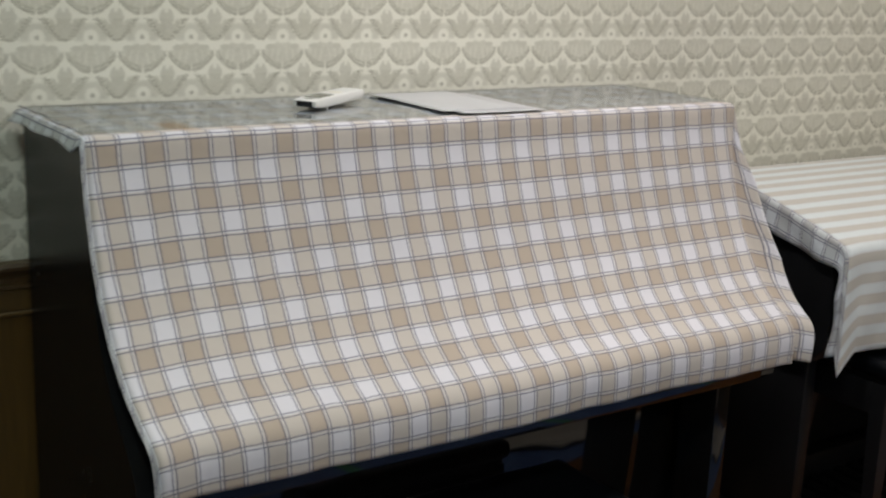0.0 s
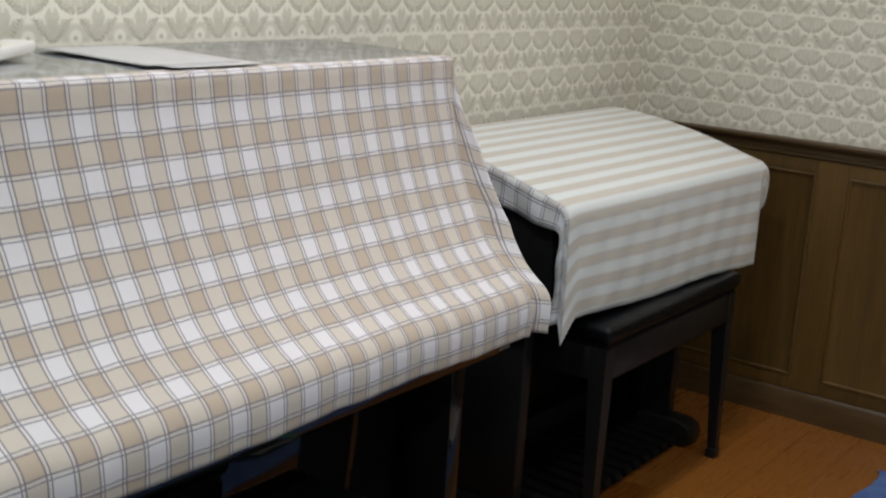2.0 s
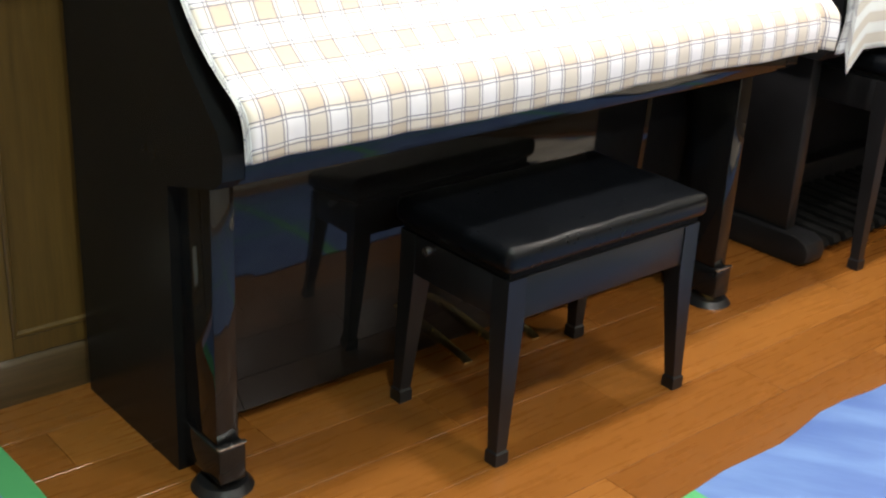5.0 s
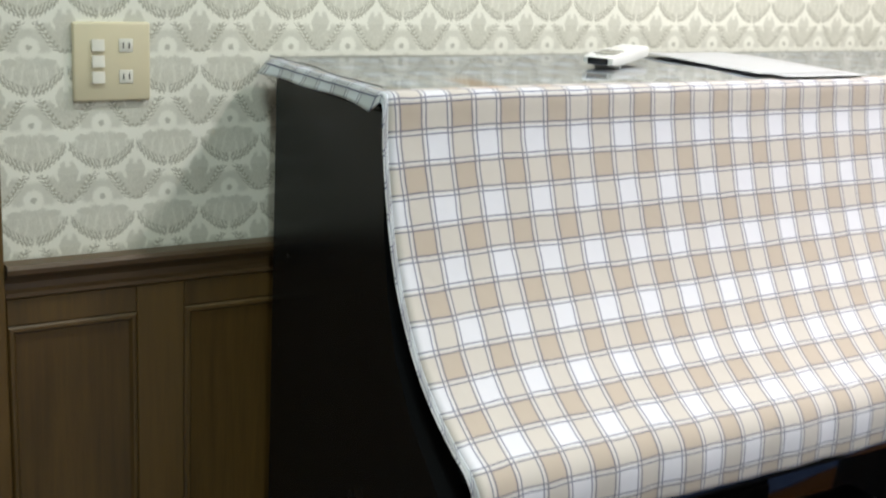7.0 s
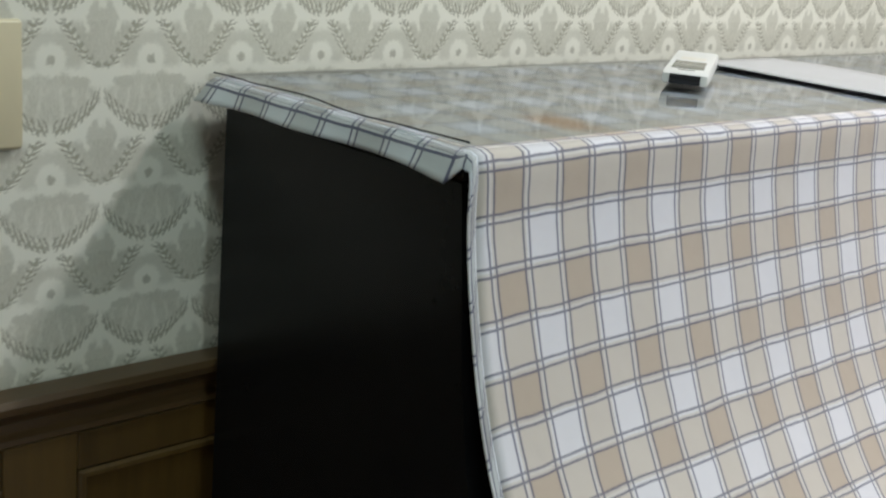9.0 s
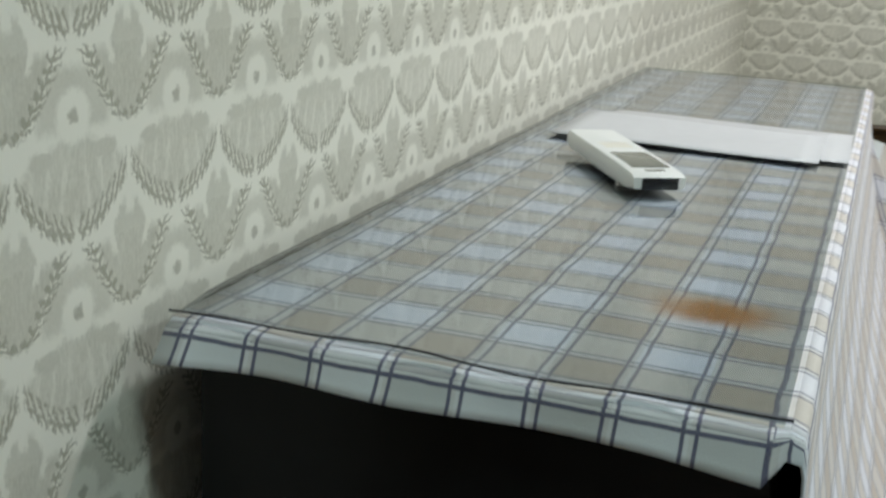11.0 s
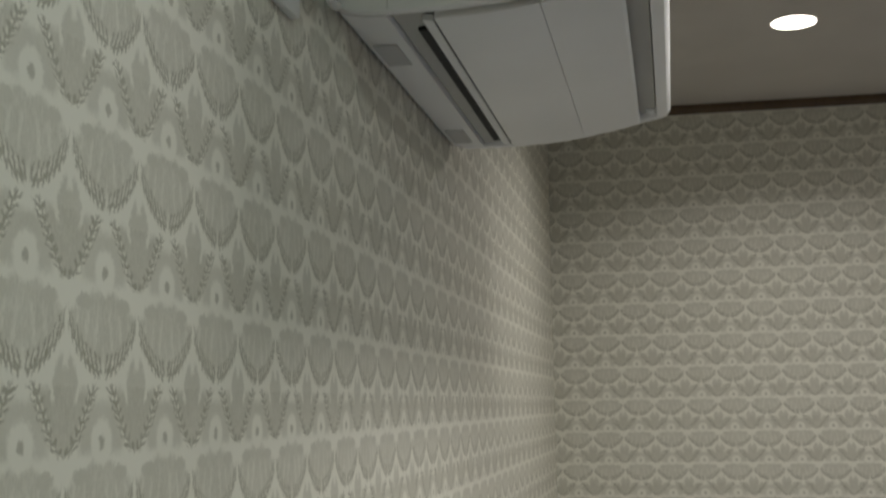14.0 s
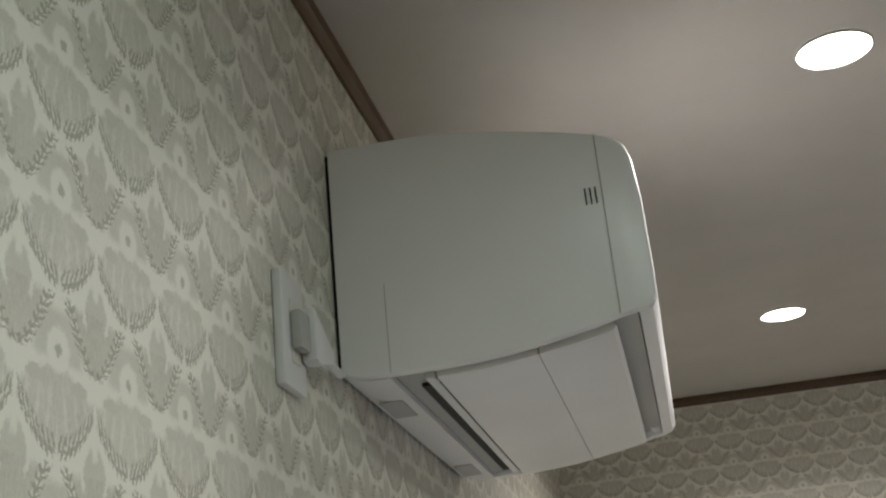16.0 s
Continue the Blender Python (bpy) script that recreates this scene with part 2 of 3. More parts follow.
def mat_print():
    """Foam play mat: blue with lighter patches and green lanes."""
    m = Mat("play_mat_print", rough=0.55)
    (x, y, z), pos = m.place()
    w = (m.noise(pos, 2.5, 2) - 0.5) * 0.03
    lane = ((x * 1.0 + w) / 0.882 + 10.694).fract()
    lane2 = ((y * 1.0 + w) / 0.9 + 10.3).fract()
    green = (lane - 0.5).abs().step(0.03, 0.022).max((lane2 - 0.5).abs().step(0.022, 0.015))
    sheen = m.noise(m.vec(x + y * 0.6, y * 0.3, z), 9, 4)
    base = m.blend(sheen.step(0.35, 0.7), (0.06, 0.12, 0.32), (0.11, 0.20, 0.42))
    west = x.step(-0.20, -0.21) * y.step(-0.98, -0.95)             # the smaller mat has a green and a lavender border
    col = m.blend(green.max(west * x.step(-0.30, -0.29)), base, (0.06, 0.32, 0.12))
    m.color(m.blend(west * y.step(-0.105, -0.095), col, (0.55, 0.42, 0.60)))
    m.bump(m.noise(pos, 300, 2), 0.1, 0.0006)
    return m.m


M_PAPER_N = wallpaper("fan_wallpaper_north", "x", 0.044, 1.117, 0.1025, 0.112)
M_PAPER_E = wallpaper("fan_wallpaper_east", "y", -0.36, 1.207, 0.0975, 0.1002)
M_WOOD = wood("dark_stained_panelling", (0.062, 0.033, 0.007), (0.122, 0.067, 0.015), "z", 0.45)
M_WOOD_X = wood("dark_stained_moulding", (0.045, 0.026, 0.010), (0.105, 0.062, 0.026), "x", 0.35)
M_WOOD_Y = wood("dark_stained_moulding_east", (0.045, 0.026, 0.010), (0.105, 0.062, 0.026), "y", 0.35)
M_TRIM = wood("brown_ceiling_trim", (0.07, 0.042, 0.02), (0.14, 0.085, 0.042), "x", 0.4)
M_CEIL = plastic("ceiling_paper", (0.58, 0.55, 0.505), 0.8, 0.03)
M_PLAIN = plastic("plain_cream_wall", (0.74, 0.71, 0.63), 0.8, 0.05)
M_FLOOR = floor_wood()
M_GAP = plastic("floor_joint", (0.11, 0.043, 0.012), 0.8)
M_LACQUER = lacquer()
M_DULLED = lacquer("dulled_black_lacquer", 0.24, 0.17)
M_PLAID = plaid("plaid_cotton", 1.0, True)
# the same plaid with shade painted in, for the hanging hems
M_PLAID_SHADED = plaid("plaid_cotton_shaded", 1.0, False, ROW, True)
M_STRIPE = plaid("striped_cotton", 0.04, False, 0.0268)
M_VINYL = vinyl_clear()
M_BEAD = plastic("dark_vinyl_edge", (0.02, 0.02, 0.022), 0.3)
M_LEATHER = plastic("black_leatherette", (0.0025, 0.003, 0.004), 0.30, 0.2, 0.0, 0.17, 0.012)
M_BLACK = plastic("satin_black_wood", (0.009, 0.009, 0.010), 0.34, 0.2, 0.0, 0.28)
M_MATTE = plastic("matte_black", (0.005, 0.005, 0.005), 0.7, 0.2, 0.0, 0.08)
M_WHITE = plastic("white_plastic", (0.70, 0.70, 0.68), 0.38, 0.03)
M_AC = plastic("warm_white_casing", (0.86, 0.86, 0.84), 0.36, 0.02)
M_AC_GREY = plastic("grey_recess_plastic", (0.42, 0.42, 0.39), 0.5, 0.04)
M_DARK = plastic("dark_slot", (0.012, 0.012, 0.012), 0.7)
M_CREAM = plastic("yellowed_switch_plastic", (0.62, 0.55, 0.38), 0.33, 0.05)
M_IVORY = plastic("ivory_plastic", (0.68, 0.65, 0.57), 0.33, 0.03)
M_SCREEN = plastic("grey_display", (0.20, 0.20, 0.17), 0.2)
M_SMOKE = plastic("smoked_window", (0.010, 0.011, 0.014), 0.12)
M_SHEET = plastic("white_paper", (0.50, 0.50, 0.51), 0.5, 0.03)
M_BRASS = plastic("brass", (0.65, 0.48, 0.2), 0.25, 0.05, 1.0)
M_STEEL = plastic("bright_steel", (0.6, 0.6, 0.6), 0.25, 0.05, 1.0)
M_GREY = plastic("grey_label", (0.48, 0.48, 0.46), 0.6)
M_MAT = mat_print()
M_BLANKET = plastic("cream_blanket", (0.62, 0.55, 0.47), 0.9, 0.08)
M_GLOW = glow("lit_diffuser", 14.0)


# ---- mesh helpers ----
def box(bm, x0, x1, y0, y1, z0, z1, bevel=0.0, segs=2):
    vs = [bm.verts.new((x, y, z)) for x in (x0, x1) for y in (y0, y1) for z in (z0, z1)]
    fs = [bm.faces.new([vs[i] for i in q]) for q in ((0, 1, 3, 2), (4, 6, 7, 5), (0, 4, 5, 1), (2, 3, 7, 6), (0, 2, 6, 4), (1, 5, 7, 3))]
    if bevel:
        edges = list({e for f in fs for e in f.edges})
        bmesh.ops.bevel(bm, geom=edges, offset=bevel, segments=segs, profile=0.5, affect="EDGES")
    return bm


def cyl(bm, p0, p1, r0, r1=None, n=20):
    p0, p1 = Vector(p0), Vector(p1)
    r1 = r0 if r1 is None else r1
    q = (p1 - p0).to_track_quat("Z", "Y")
    rings = [[bm.verts.new(p + q @ Vector((r * math.cos(a), r * math.sin(a), 0))) for a in (2 * math.pi * i / n for i in range(n))] for p, r in ((p0, r0), (p1, r1))]
    for i in range(n):
        bm.faces.new((rings[0][i], rings[0][(i + 1) % n], rings[1][(i + 1) % n], rings[1][i]))
    bm.faces.new(rings[0][::-1])
    bm.faces.new(rings[1])
    return bm


def prism(bm, outline, axis, a, b, bevel=0.0):
    """A closed outline of pairs drawn out along an axis from a to b."""
    def at(p, d):
        return {"x": (d, p[0], p[1]), "y": (p[0], d, p[1]), "z": (p[0], p[1], d)}[axis]
    lo = [bm.verts.new(at(p, a)) for p in outline]
    hi = [bm.verts.new(at(p, b)) for p in outline]
    n = len(outline)
    fs = [bm.faces.new((lo[i], lo[(i + 1) % n], hi[(i + 1) % n], hi[i])) for i in range(n)]
    fs += [bm.faces.new(lo[::-1]), bm.faces.new(hi)]
    bmesh.ops.recalc_face_normals(bm, faces=fs)
    if bevel:
        ends = list({e for f in fs[-2:] for e in f.edges})
        bmesh.ops.bevel(bm, geom=ends, offset=bevel, segments=2, profile=0.5, affect="EDGES")
    return bm


def mesh_of(bm, name, mat, smooth=True):
    bmesh.ops.recalc_face_normals(bm, faces=bm.faces)
    me = bpy.data.meshes.new(name)
    bm.to_mesh(me)
    bm.free()
    me.materials.append(mat)
    if smooth:
        for p in me.polygons:
            p.use_smooth = True
        me.set_sharp_from_angle(angle=radians(35))
    return me


def part(name, bm, mat, parent=None, label=""):
    ob = new(name, mesh_of(bm, name, mat))
    if parent is not None:
        ob.parent = parent
    return tagged(ob, label)


def thing(name, at, label, category, group="", kind=""):
    ob = new(name)
    ob.location = at
    ob.empty_display_size = 0.05
    return tagged(ob, label, category, group, kind)


def structure(name, bm, mat, label="", category=""):
    return tagged(part(name, bm, mat), label, category, kind="structure")


def B():
    return bmesh.new()


# ---- room ----
structure("wall_north", box(B(), X_WEST - 0.1, X_EAST + 0.1, 0.0, 0.1, 0, Z_CEIL), M_PAPER_N, "cream wallpapered wall with grey fan motifs", "wall")
structure("wall_east", box(B(), X_EAST, X_EAST + 0.1, Y_SOUTH, 0.03, 0, Z_CEIL), M_PAPER_E, "cream wallpapered wall with grey fan motifs", "wall")
structure("wall_west", box(B(), X_WEST - 0.1, X_WEST, Y_SOUTH, 0.03, 0, Z_CEIL), M_PLAIN, "plain cream wall", "wall")
structure("wall_south", box(B(), X_WEST - 0.1, X_EAST + 0.1, Y_SOUTH - 0.1, Y_SOUTH, 0, Z_CEIL), M_PLAIN, "plain cream wall", "wall")
structure("ceiling", box(B(), X_WEST - 0.1, X_EAST + 0.1, Y_SOUTH - 0.1, 0.1, Z_CEIL, Z_CEIL + 0.1), M_CEIL, "beige papered ceiling", "ceiling")
FLOOR = structure("floor", box(B(), X_WEST - 0.1, X_EAST + 0.1, Y_SOUTH - 0.1, 0.1, -0.12, -0.004), M_GAP, "orange-brown wooden board floor", "floor")

# trim where wall and ceiling meet
CROWN = [(0.0, 0.0), (0.0, -0.028), (0.005, -0.028), (0.008, -0.02), (0.013, -0.016), (0.015, -0.006), (0.015, 0.0)]
structure("trim_ceiling_north", prism(B(), [(-d - 0.001, Z_CEIL + h - 0.001) for d, h in CROWN], "x", X_WEST, X_EAST - 0.001), M_TRIM, "narrow brown wooden ceiling trim", "trim")
structure("trim_ceiling_east", prism(B(), [(X_EAST - d - 0.001, Z_CEIL + h - 0.001) for d, h in CROWN], "y", Y_SOUTH, -0.026), M_TRIM, "narrow brown wooden ceiling trim", "trim")

# wainscot: backing, stiles, panels, rail, baseboard
RAIL = [(0.002, -0.056), (0.014, -0.056), (0.019, -0.052), (0.019, -0.046), (0.012, -0.042), (0.013, -0.032), (0.020, -0.024), (0.027, -0.018), (0.034, -0.014), (0.036, -0.006), (0.033, 0.0), (0.002, 0.0)]
BASE = [(0.002, 0.0), (0.018, 0.0), (0.018, 0.085), (0.012, 0.094), (0.008, 0.10), (0.002, 0.10)]


def on_wall(wall, bm, a0, a1, d0, d1, z0, z1, bevel=0.002):
    if wall == "n":
        return box(bm, a0, a1, -d1, -d0, z0, z1, bevel, 1)
    return box(bm, X_EAST - d1, X_EAST - d0, a0, a1, z0, z1, bevel, 1)


def panel_piece(bm, wall, a0, a1, z0, z1):
    """A flat sunk field with a bead round it, on the north ("n") or east ("e") wall."""
    def at(a, d, z):
        return (a, -d, z) if wall == "n" else (X_EAST - d, a, z)
    steps = ((0.0, 0.013), (0.003, 0.016), (0.008, 0.016), (0.012, 0.009), (0.016, 0.008))
    rings = [[bm.verts.new(at(a, d, z)) for a, z in ((a0 + i, z0 + i), (a1 - i, z0 + i), (a1 - i, z1 - i), (a0 + i, z1 - i))] for i, d in steps]
    for lo, hi in zip(rings, rings[1:]):
        for n in range(4):
            bm.faces.new((lo[n], lo[(n + 1) % 4], hi[(n + 1) % 4], hi[n]))
    bm.faces.new(rings[-1])


def wainscot(wall, fields, lo, hi, name):
    z1, zp = Z_RAIL - 0.057, 0.818
    base = structure(name, on_wall(wall, B(), lo, hi, 0.001, 0.006, 0.10, z1, 0), M_WOOD, "dark brown stained wooden wainscot panelling", "panelling")
    cuts = [lo] + [v for f in fields for v in f] + [hi]
    for a, b in zip(cuts[::2], cuts[1::2]):
        if b - a > 0.005:
            part("stile", on_wall(wall, B(), a, b, 0.0062, 0.0135, 0.10, z1, 0.0015), M_WOOD, base)
    for a, b in fields:
        part("rail_board", on_wall(wall, B(), a + 0.0005, b - 0.0005, 0.0062, 0.0130, zp, z1, 0.0015), M_WOOD, base)
        part("rail_board", on_wall(wall, B(), a + 0.0005, b - 0.0005, 0.0062, 0.0130, 0.10, 0.142, 0.0015), M_WOOD, base)
        p = B()
        panel_piece(p, wall, a + 0.0005, b - 0.0005, 0.1425, zp - 0.0005)
        part("panel", p, M_WOOD, base)
    return base


X_CASE = -0.416
wainscot("n", [(X_CASE + 0.002, -0.216)] + [(-0.139 + 0.55 * n, 0.334 + 0.55 * n) for n in range(6)], X_CASE + 0.001, X_EAST - 0.017, "wainscot_north")
wainscot("e", [(-0.74 - 0.55 * n - 0.45, -0.74 - 0.55 * n) for n in range(5)][::-1] + [(-0.64, -0.11)], Y_SOUTH + 0.002, -0.018, "wainscot_east")
structure("rail_north", prism(B(), [(-d, Z_RAIL + h) for d, h in RAIL], "x", X_CASE + 0.001, X_EAST - 0.0375), M_WOOD_X, "dark brown wooden dado rail", "dado rail")
structure("rail_east", prism(B(), [(X_EAST - d, Z_RAIL + h) for d, h in RAIL], "y", Y_SOUTH, -0.002), M_WOOD_Y, "dark brown wooden dado rail", "dado rail")
structure("baseboard_north", prism(B(), [(-d, h) for d, h in BASE], "x", X_CASE + 0.001, X_EAST - 0.019), M_WOOD_X, "dark brown wooden baseboard", "baseboard")
structure("baseboard_east", prism(B(), [(X_EAST - d, h) for d, h in BASE], "y", Y_SOUTH, -0.002), M_WOOD_Y, "dark brown wooden baseboard", "baseboard")

# door casing and closed door at the west end of the north wall
door = thing("door_1", (X_CASE - 0.486, 0, 0), "closed dark brown wooden door in its casing", "door", kind="structure")
for q in ((0.415, 0.485), (-0.485, -0.415)):
    part("casing", box(B(), q[0], q[1], -0.028, -0.001, 0, 2.06, 0.004), M_WOOD, door)
part("casing", box(B(), -0.485, 0.485, -0.03, -0.001, 2.062, 2.13, 0.004), M_WOOD_X, door)
leaf = part("leaf", box(B(), -0.413, 0.413, -0.014, -0.001, 0.006, 2.058, 0.003), M_WOOD, door)
part("door_handle", cyl(cyl(B(), (-0.36, -0.014, 1.0), (-0.36, -0.06, 1.0), 0.011), (-0.36, -0.055, 1.0), (-0.25, -0.055, 1.0), 0.009), M_STEEL, door)


def downlight(x, y):
    d = thing("downlight", (x, y, Z_CEIL), "round recessed ceiling downlight, lit white", "ceiling light", "downlights in the ceiling")
    bm = B()
    prof = [(0.0545, -0.001), (0.0555, -0.0045), (0.0575, -0.004), (0.0585, -0.0003)]
    rings = [[bm.verts.new((r * math.cos(2 * math.pi * i / 40), r * math.sin(2 * math.pi * i / 40), h)) for i in range(40)] for r, h in prof]
    for a, b in zip(rings, rings[1:]):
        for i in range(40):
            bm.faces.new((a[i], a[(i + 1) % 40], b[(i + 1) % 40], b[i]))
    part("ring", bm, M_AC_GREY, d)
    part("diffuser", cyl(B(), (0, 0, -0.0008), (0, 0, -0.003), 0.0543, n=40), M_GLOW, d)


for lx, ly in LAMPS:
    downlight(lx, ly)


# ---- upright piano ----
PW, PD, PH = 1.51, 0.385, 1.207  # width, front of the upper body, height of the top
PB = -0.045                     # back
SIDE = [(PB, 0.0), (-0.415, 0.0), (-0.415, 0.56), (-0.57, 0.60), (-0.596, 0.62), (-0.600, 0.66), (-0.588, 0.695), (-0.555, 0.728), (-0.492, 0.79), (-0.447, 0.862), (-0.42, 0.94), (-0.402, 1.03), (-0.391, 1.12), (-PD + 0.003, PH - 0.022), (PB, PH - 0.022)]
piano = thing("upright_piano", (0, 0, 0), "glossy black upright piano under a plaid cover", "piano")
part("side_panel", prism(B(), SIDE, "x", 0.0, 0.04), M_DULLED, piano)
part("side_panel", prism(B(), SIDE, "x", PW - 0.04, PW), M_LACQUER, piano)
part("top_lid", box(B(), -0.004, PW + 0.004, -PD - 0.002, PB + 0.01, PH - 0.021, PH, 0.005), M_LACQUER, piano)
part("upper_panel", box(B(), 0.041, PW - 0.041, -0.365, -0.34, 0.80, PH - 0.023, 0.003), M_LACQUER, piano)
part("back_frame", box(B(), 0.041, PW - 0.041, PB - 0.06, PB, 0.02, PH - 0.023), M_MATTE, piano)
part("fallboard", prism(B(), [(-0.36, 0.70), (-0.56, 0.70), (-0.57, 0.715), (-0.555, 0.728), (-0.44, 0.80), (-0.366, 0.84)], "x", 0.041, PW - 0.041, 0.002), M_LACQUER, piano)
part("keybed", box(B(), 0.041, PW - 0.041, -0.575, -0.12, 0.60, 0.698, 0.004), M_LACQUER, piano)
part("key_slip", box(B(), 0.041, PW - 0.041, -0.597, -0.577, 0.615, 0.70, 0.003), M_LACQUER, piano)
part("lower_panel", box(B(), 0.041, PW - 0.041, -0.345, -0.32, 0.03, 0.598, 0.003), M_LACQUER, piano)
part("bottom_rail", box(B(), 0.041, PW - 0.041, -0.318, -0.10, 0.03, 0.1285, 0.003), M_LACQUER, piano)
for lx in (0.014, PW - 0.105):
    part("leg", box(B(), lx + 0.004, lx + 0.050, -0.525, -0.416, 0.101, 0.599, 0.004), M_LACQUER, piano)
    toe = part("toe_block", box(B(), lx, lx + 0.056, -0.540, -0.373, 0.024, 0.10, 0.006), M_LACQUER, piano)
    part("metal_strip", box(B(), lx - 0.001, lx + 0.057, -0.5415, -0.532, 0.0985, 0.1025, 0.001), M_STEEL, toe)
    part("castor", cyl(B(), (lx + 0.028, -0.50, 0.006), (lx + 0.028, -0.50, 0.026), 0.02), M_BRASS, piano)
    part("castor_cup", cyl(B(), (lx + 0.028, -0.50, 0.0), (lx + 0.028, -0.50, 0.014), 0.058, 0.046, 28), M_BLACK, piano)
for n in range(3):
    px = PW / 2 - 0.1 + n * 0.1
    bm = prism(B(), [(-0.346, 0.077), (-0.45, 0.06), (-0.475, 0.052), (-0.475, 0.046), (-0.45, 0.05), (-0.346, 0.064)], "x", px - 0.012, px + 0.012, 0.002)
    part("pedal", bm, M_BRASS, piano, "brass pedal")
part("label_plate", box(B(), 0.0205, 0.0220, -0.470, -0.445, 0.13, 0.175), M_IVORY, piano)

# ---- plaid cover ----
TOP = PH + 0.006
FRONT = [(-0.389, TOP), (-0.398, TOP - 0.008), (-0.402, 1.145), (-0.418, 1.06), (-0.440, 0.98), (-0.468, 0.915), (-0.505, 0.855), (-0.546, 0.81), (-0.587, 0.776), (-0.616, 0.756), (-0.632, 0.735), (-0.637, 0.705), (-0.635, 0.658)]


def spline(pts, n):
    """Points evenly spread along a Catmull-Rom curve."""
    P = [Vector((*p, 0)) for p in pts]
    P = [P[0] * 2 - P[1]] + P + [P[-1] * 2 - P[-2]]
    fine = []
    for a, b, c, d in zip(P, P[1:], P[2:], P[3:]):
        for k in range(24):
            s = k / 24
            fine.append(0.5 * (2 * b + (c - a) * s + (2 * a - 5 * b + 4 * c - d) * s**2 + (3 * b - a - 3 * c + d) * s**3))
    fine.append(P[-2])
    far = np.cumsum([0] + [(q - p).length for p, q in zip(fine, fine[1:])])
    want = np.linspace(0, far[-1], n)
    return list(zip(np.interp(want, far, [p.x for p in fine]), np.interp(want, far, [p.y for p in fine]), want))


def cloth_grid(name, rows, parent, mat, label="", thick=0.0016):
    """rows of (place, (u, v)); one sheet with thickness."""
    bm = bmesh.new()
    lay = bm.loops.layers.uv.new("UVMap")
    vs = [[(bm.verts.new(p), uv) for p, uv in row] for row in rows]
    for a, b in zip(vs, vs[1:]):
        for i in range(len(a) - 1):
            some = (a[i], a[i + 1], b[i + 1], b[i])
            f = bm.faces.new([q[0] for q in some])
            for loop, q in zip(f.loops, some):
                loop[lay].uv = q[1]
    me = bpy.data.meshes.new(name)
    bm.to_mesh(me)
    bm.free()
    me.materials.append(mat)
    for p in me.polygons:
        p.use_smooth = True
    ob = new(name, me)
    if parent is not None:
        ob.parent = parent
    mod = ob.modifiers.new("thickness", "SOLIDIFY")
    mod.thickness, mod.offset = thick, 0
    return tagged(ob, label)


cover = thing("piano_cover", (0, 0, TOP), "beige and white plaid cotton cover with navy lines", "piano cover")
HEM_L = 0.022


SEAM = 0.002                    # the top is sewn to the front: its weave starts anew


def lay(x, s):
    """Where the weave lies: it runs a little askew across the cloth and slants to the east on the way down."""
    slant = float(np.interp(s, [0, 0.08, 0.16, 0.25, 0.33, 0.42, 0.6], [-0.008, 0.0, 0.009, 0.017, 0.02, 0.013, 0.010])) * (0.6 + 0.4 * x / PW)
    lift = float(np.interp(x, [0, 0.16, 0.6, 1.5], [0.018, 0.0135, 0.012, 0.011]))
    return (x - 0.0170 - slant + COL, s - lift + ROW)


def cover_rows():
    prof = [(y, TOP, -(y + PD)) for y in np.linspace(PB + 0.02, -PD + 0.006, 22)]
    down = [(y, z, s) for y, z, s in spline(FRONT, 74)]
    rows = []
    xs = list(np.linspace(0, PW, 130))
    for n, (y, z, s) in enumerate(prof + down):
        row = []
        on_top = n < len(prof)
        low = max(0.0, s) / 0.82
        # the left hem hangs over the edge along the top only
        hang = max(0.004, HEM_L * (1.25 - s / 0.05)) if s > 0 else HEM_L * (1 + 0.25 * max(0, 1 + s / 0.05))
        for k in range(5, 0, -1):
            d, c = hang * k / 5, k / 5
            if on_top:
                at = (-0.006 - (0.004 + 0.004 * math.sin(y * 33 + 1)) * c - 0.004 * c * c - 0.010 * c * math.exp(-(((y - PB - 0.02) / 0.05) ** 2)), y, z - d)
            else:
                at = (-0.004 - 0.004 * c + 0.046 * low**2, y, z - d * 0.5)
            row.append((at, (0.004 - d - COL, s + SEAM)))
        for x in xs:
            fold = 0.006 * math.sin(x * 16 + 2.2 * low) * low**1.5 + 0.004 * math.sin(x * 37 + 1.0) * low**2
            if on_top:
                zz = z + 0.0012 * math.sin(x * 9) * math.sin(y * 20)
                row.append(((x, y, zz), (lay(x, 0)[0], s + SEAM)))
            else:
                yy = y - abs(fold) * 0.8 - 0.004 * low
                zz = z + 0.006 * math.sin(x * 7.0 + 0.5) * low**3 + 0.004 * math.sin(x * 23) * low**4
                row.append(((x + 0.046 * low ** 2 * (1 - x / PW) + 0.006 * low * (x / PW), yy, zz), lay(x, s)))
        for k in range(1, 17):
            c = k / 16
            if on_top:
                row.append(((PW + 0.006 + 0.006 * c, y, z - 0.055 * c), lay(PW + 0.06 * c, s)))
            else:
                out = float(np.interp(low, [0, 0.2, 0.5, 0.8, 1], [0.012, 0.040, 0.052, 0.052, 0.046]))
                roll = float(np.interp(low, [0, 0.1, 0.2, 0.36, 0.43, 0.56, 0.7, 1], [0.004, 0.014, 0.038, 0.052, 0.056, 0.036, 0.026, 0.018]))
                crease = 0.017 * math.exp(-(((c - 0.14) / 0.10) ** 2)) * min(1, low * 5) - roll * math.exp(-(((c - 0.68) / 0.27) ** 2))
                curl = 0.3 * roll * math.sin(c * math.pi)
                row.append(((PW + 0.006 + out * c + curl, y + crease + 0.010 * c * (1 - low), z - 0.05 * c * (1 - low) ** 2), lay(PW + 0.09 * c, s)))
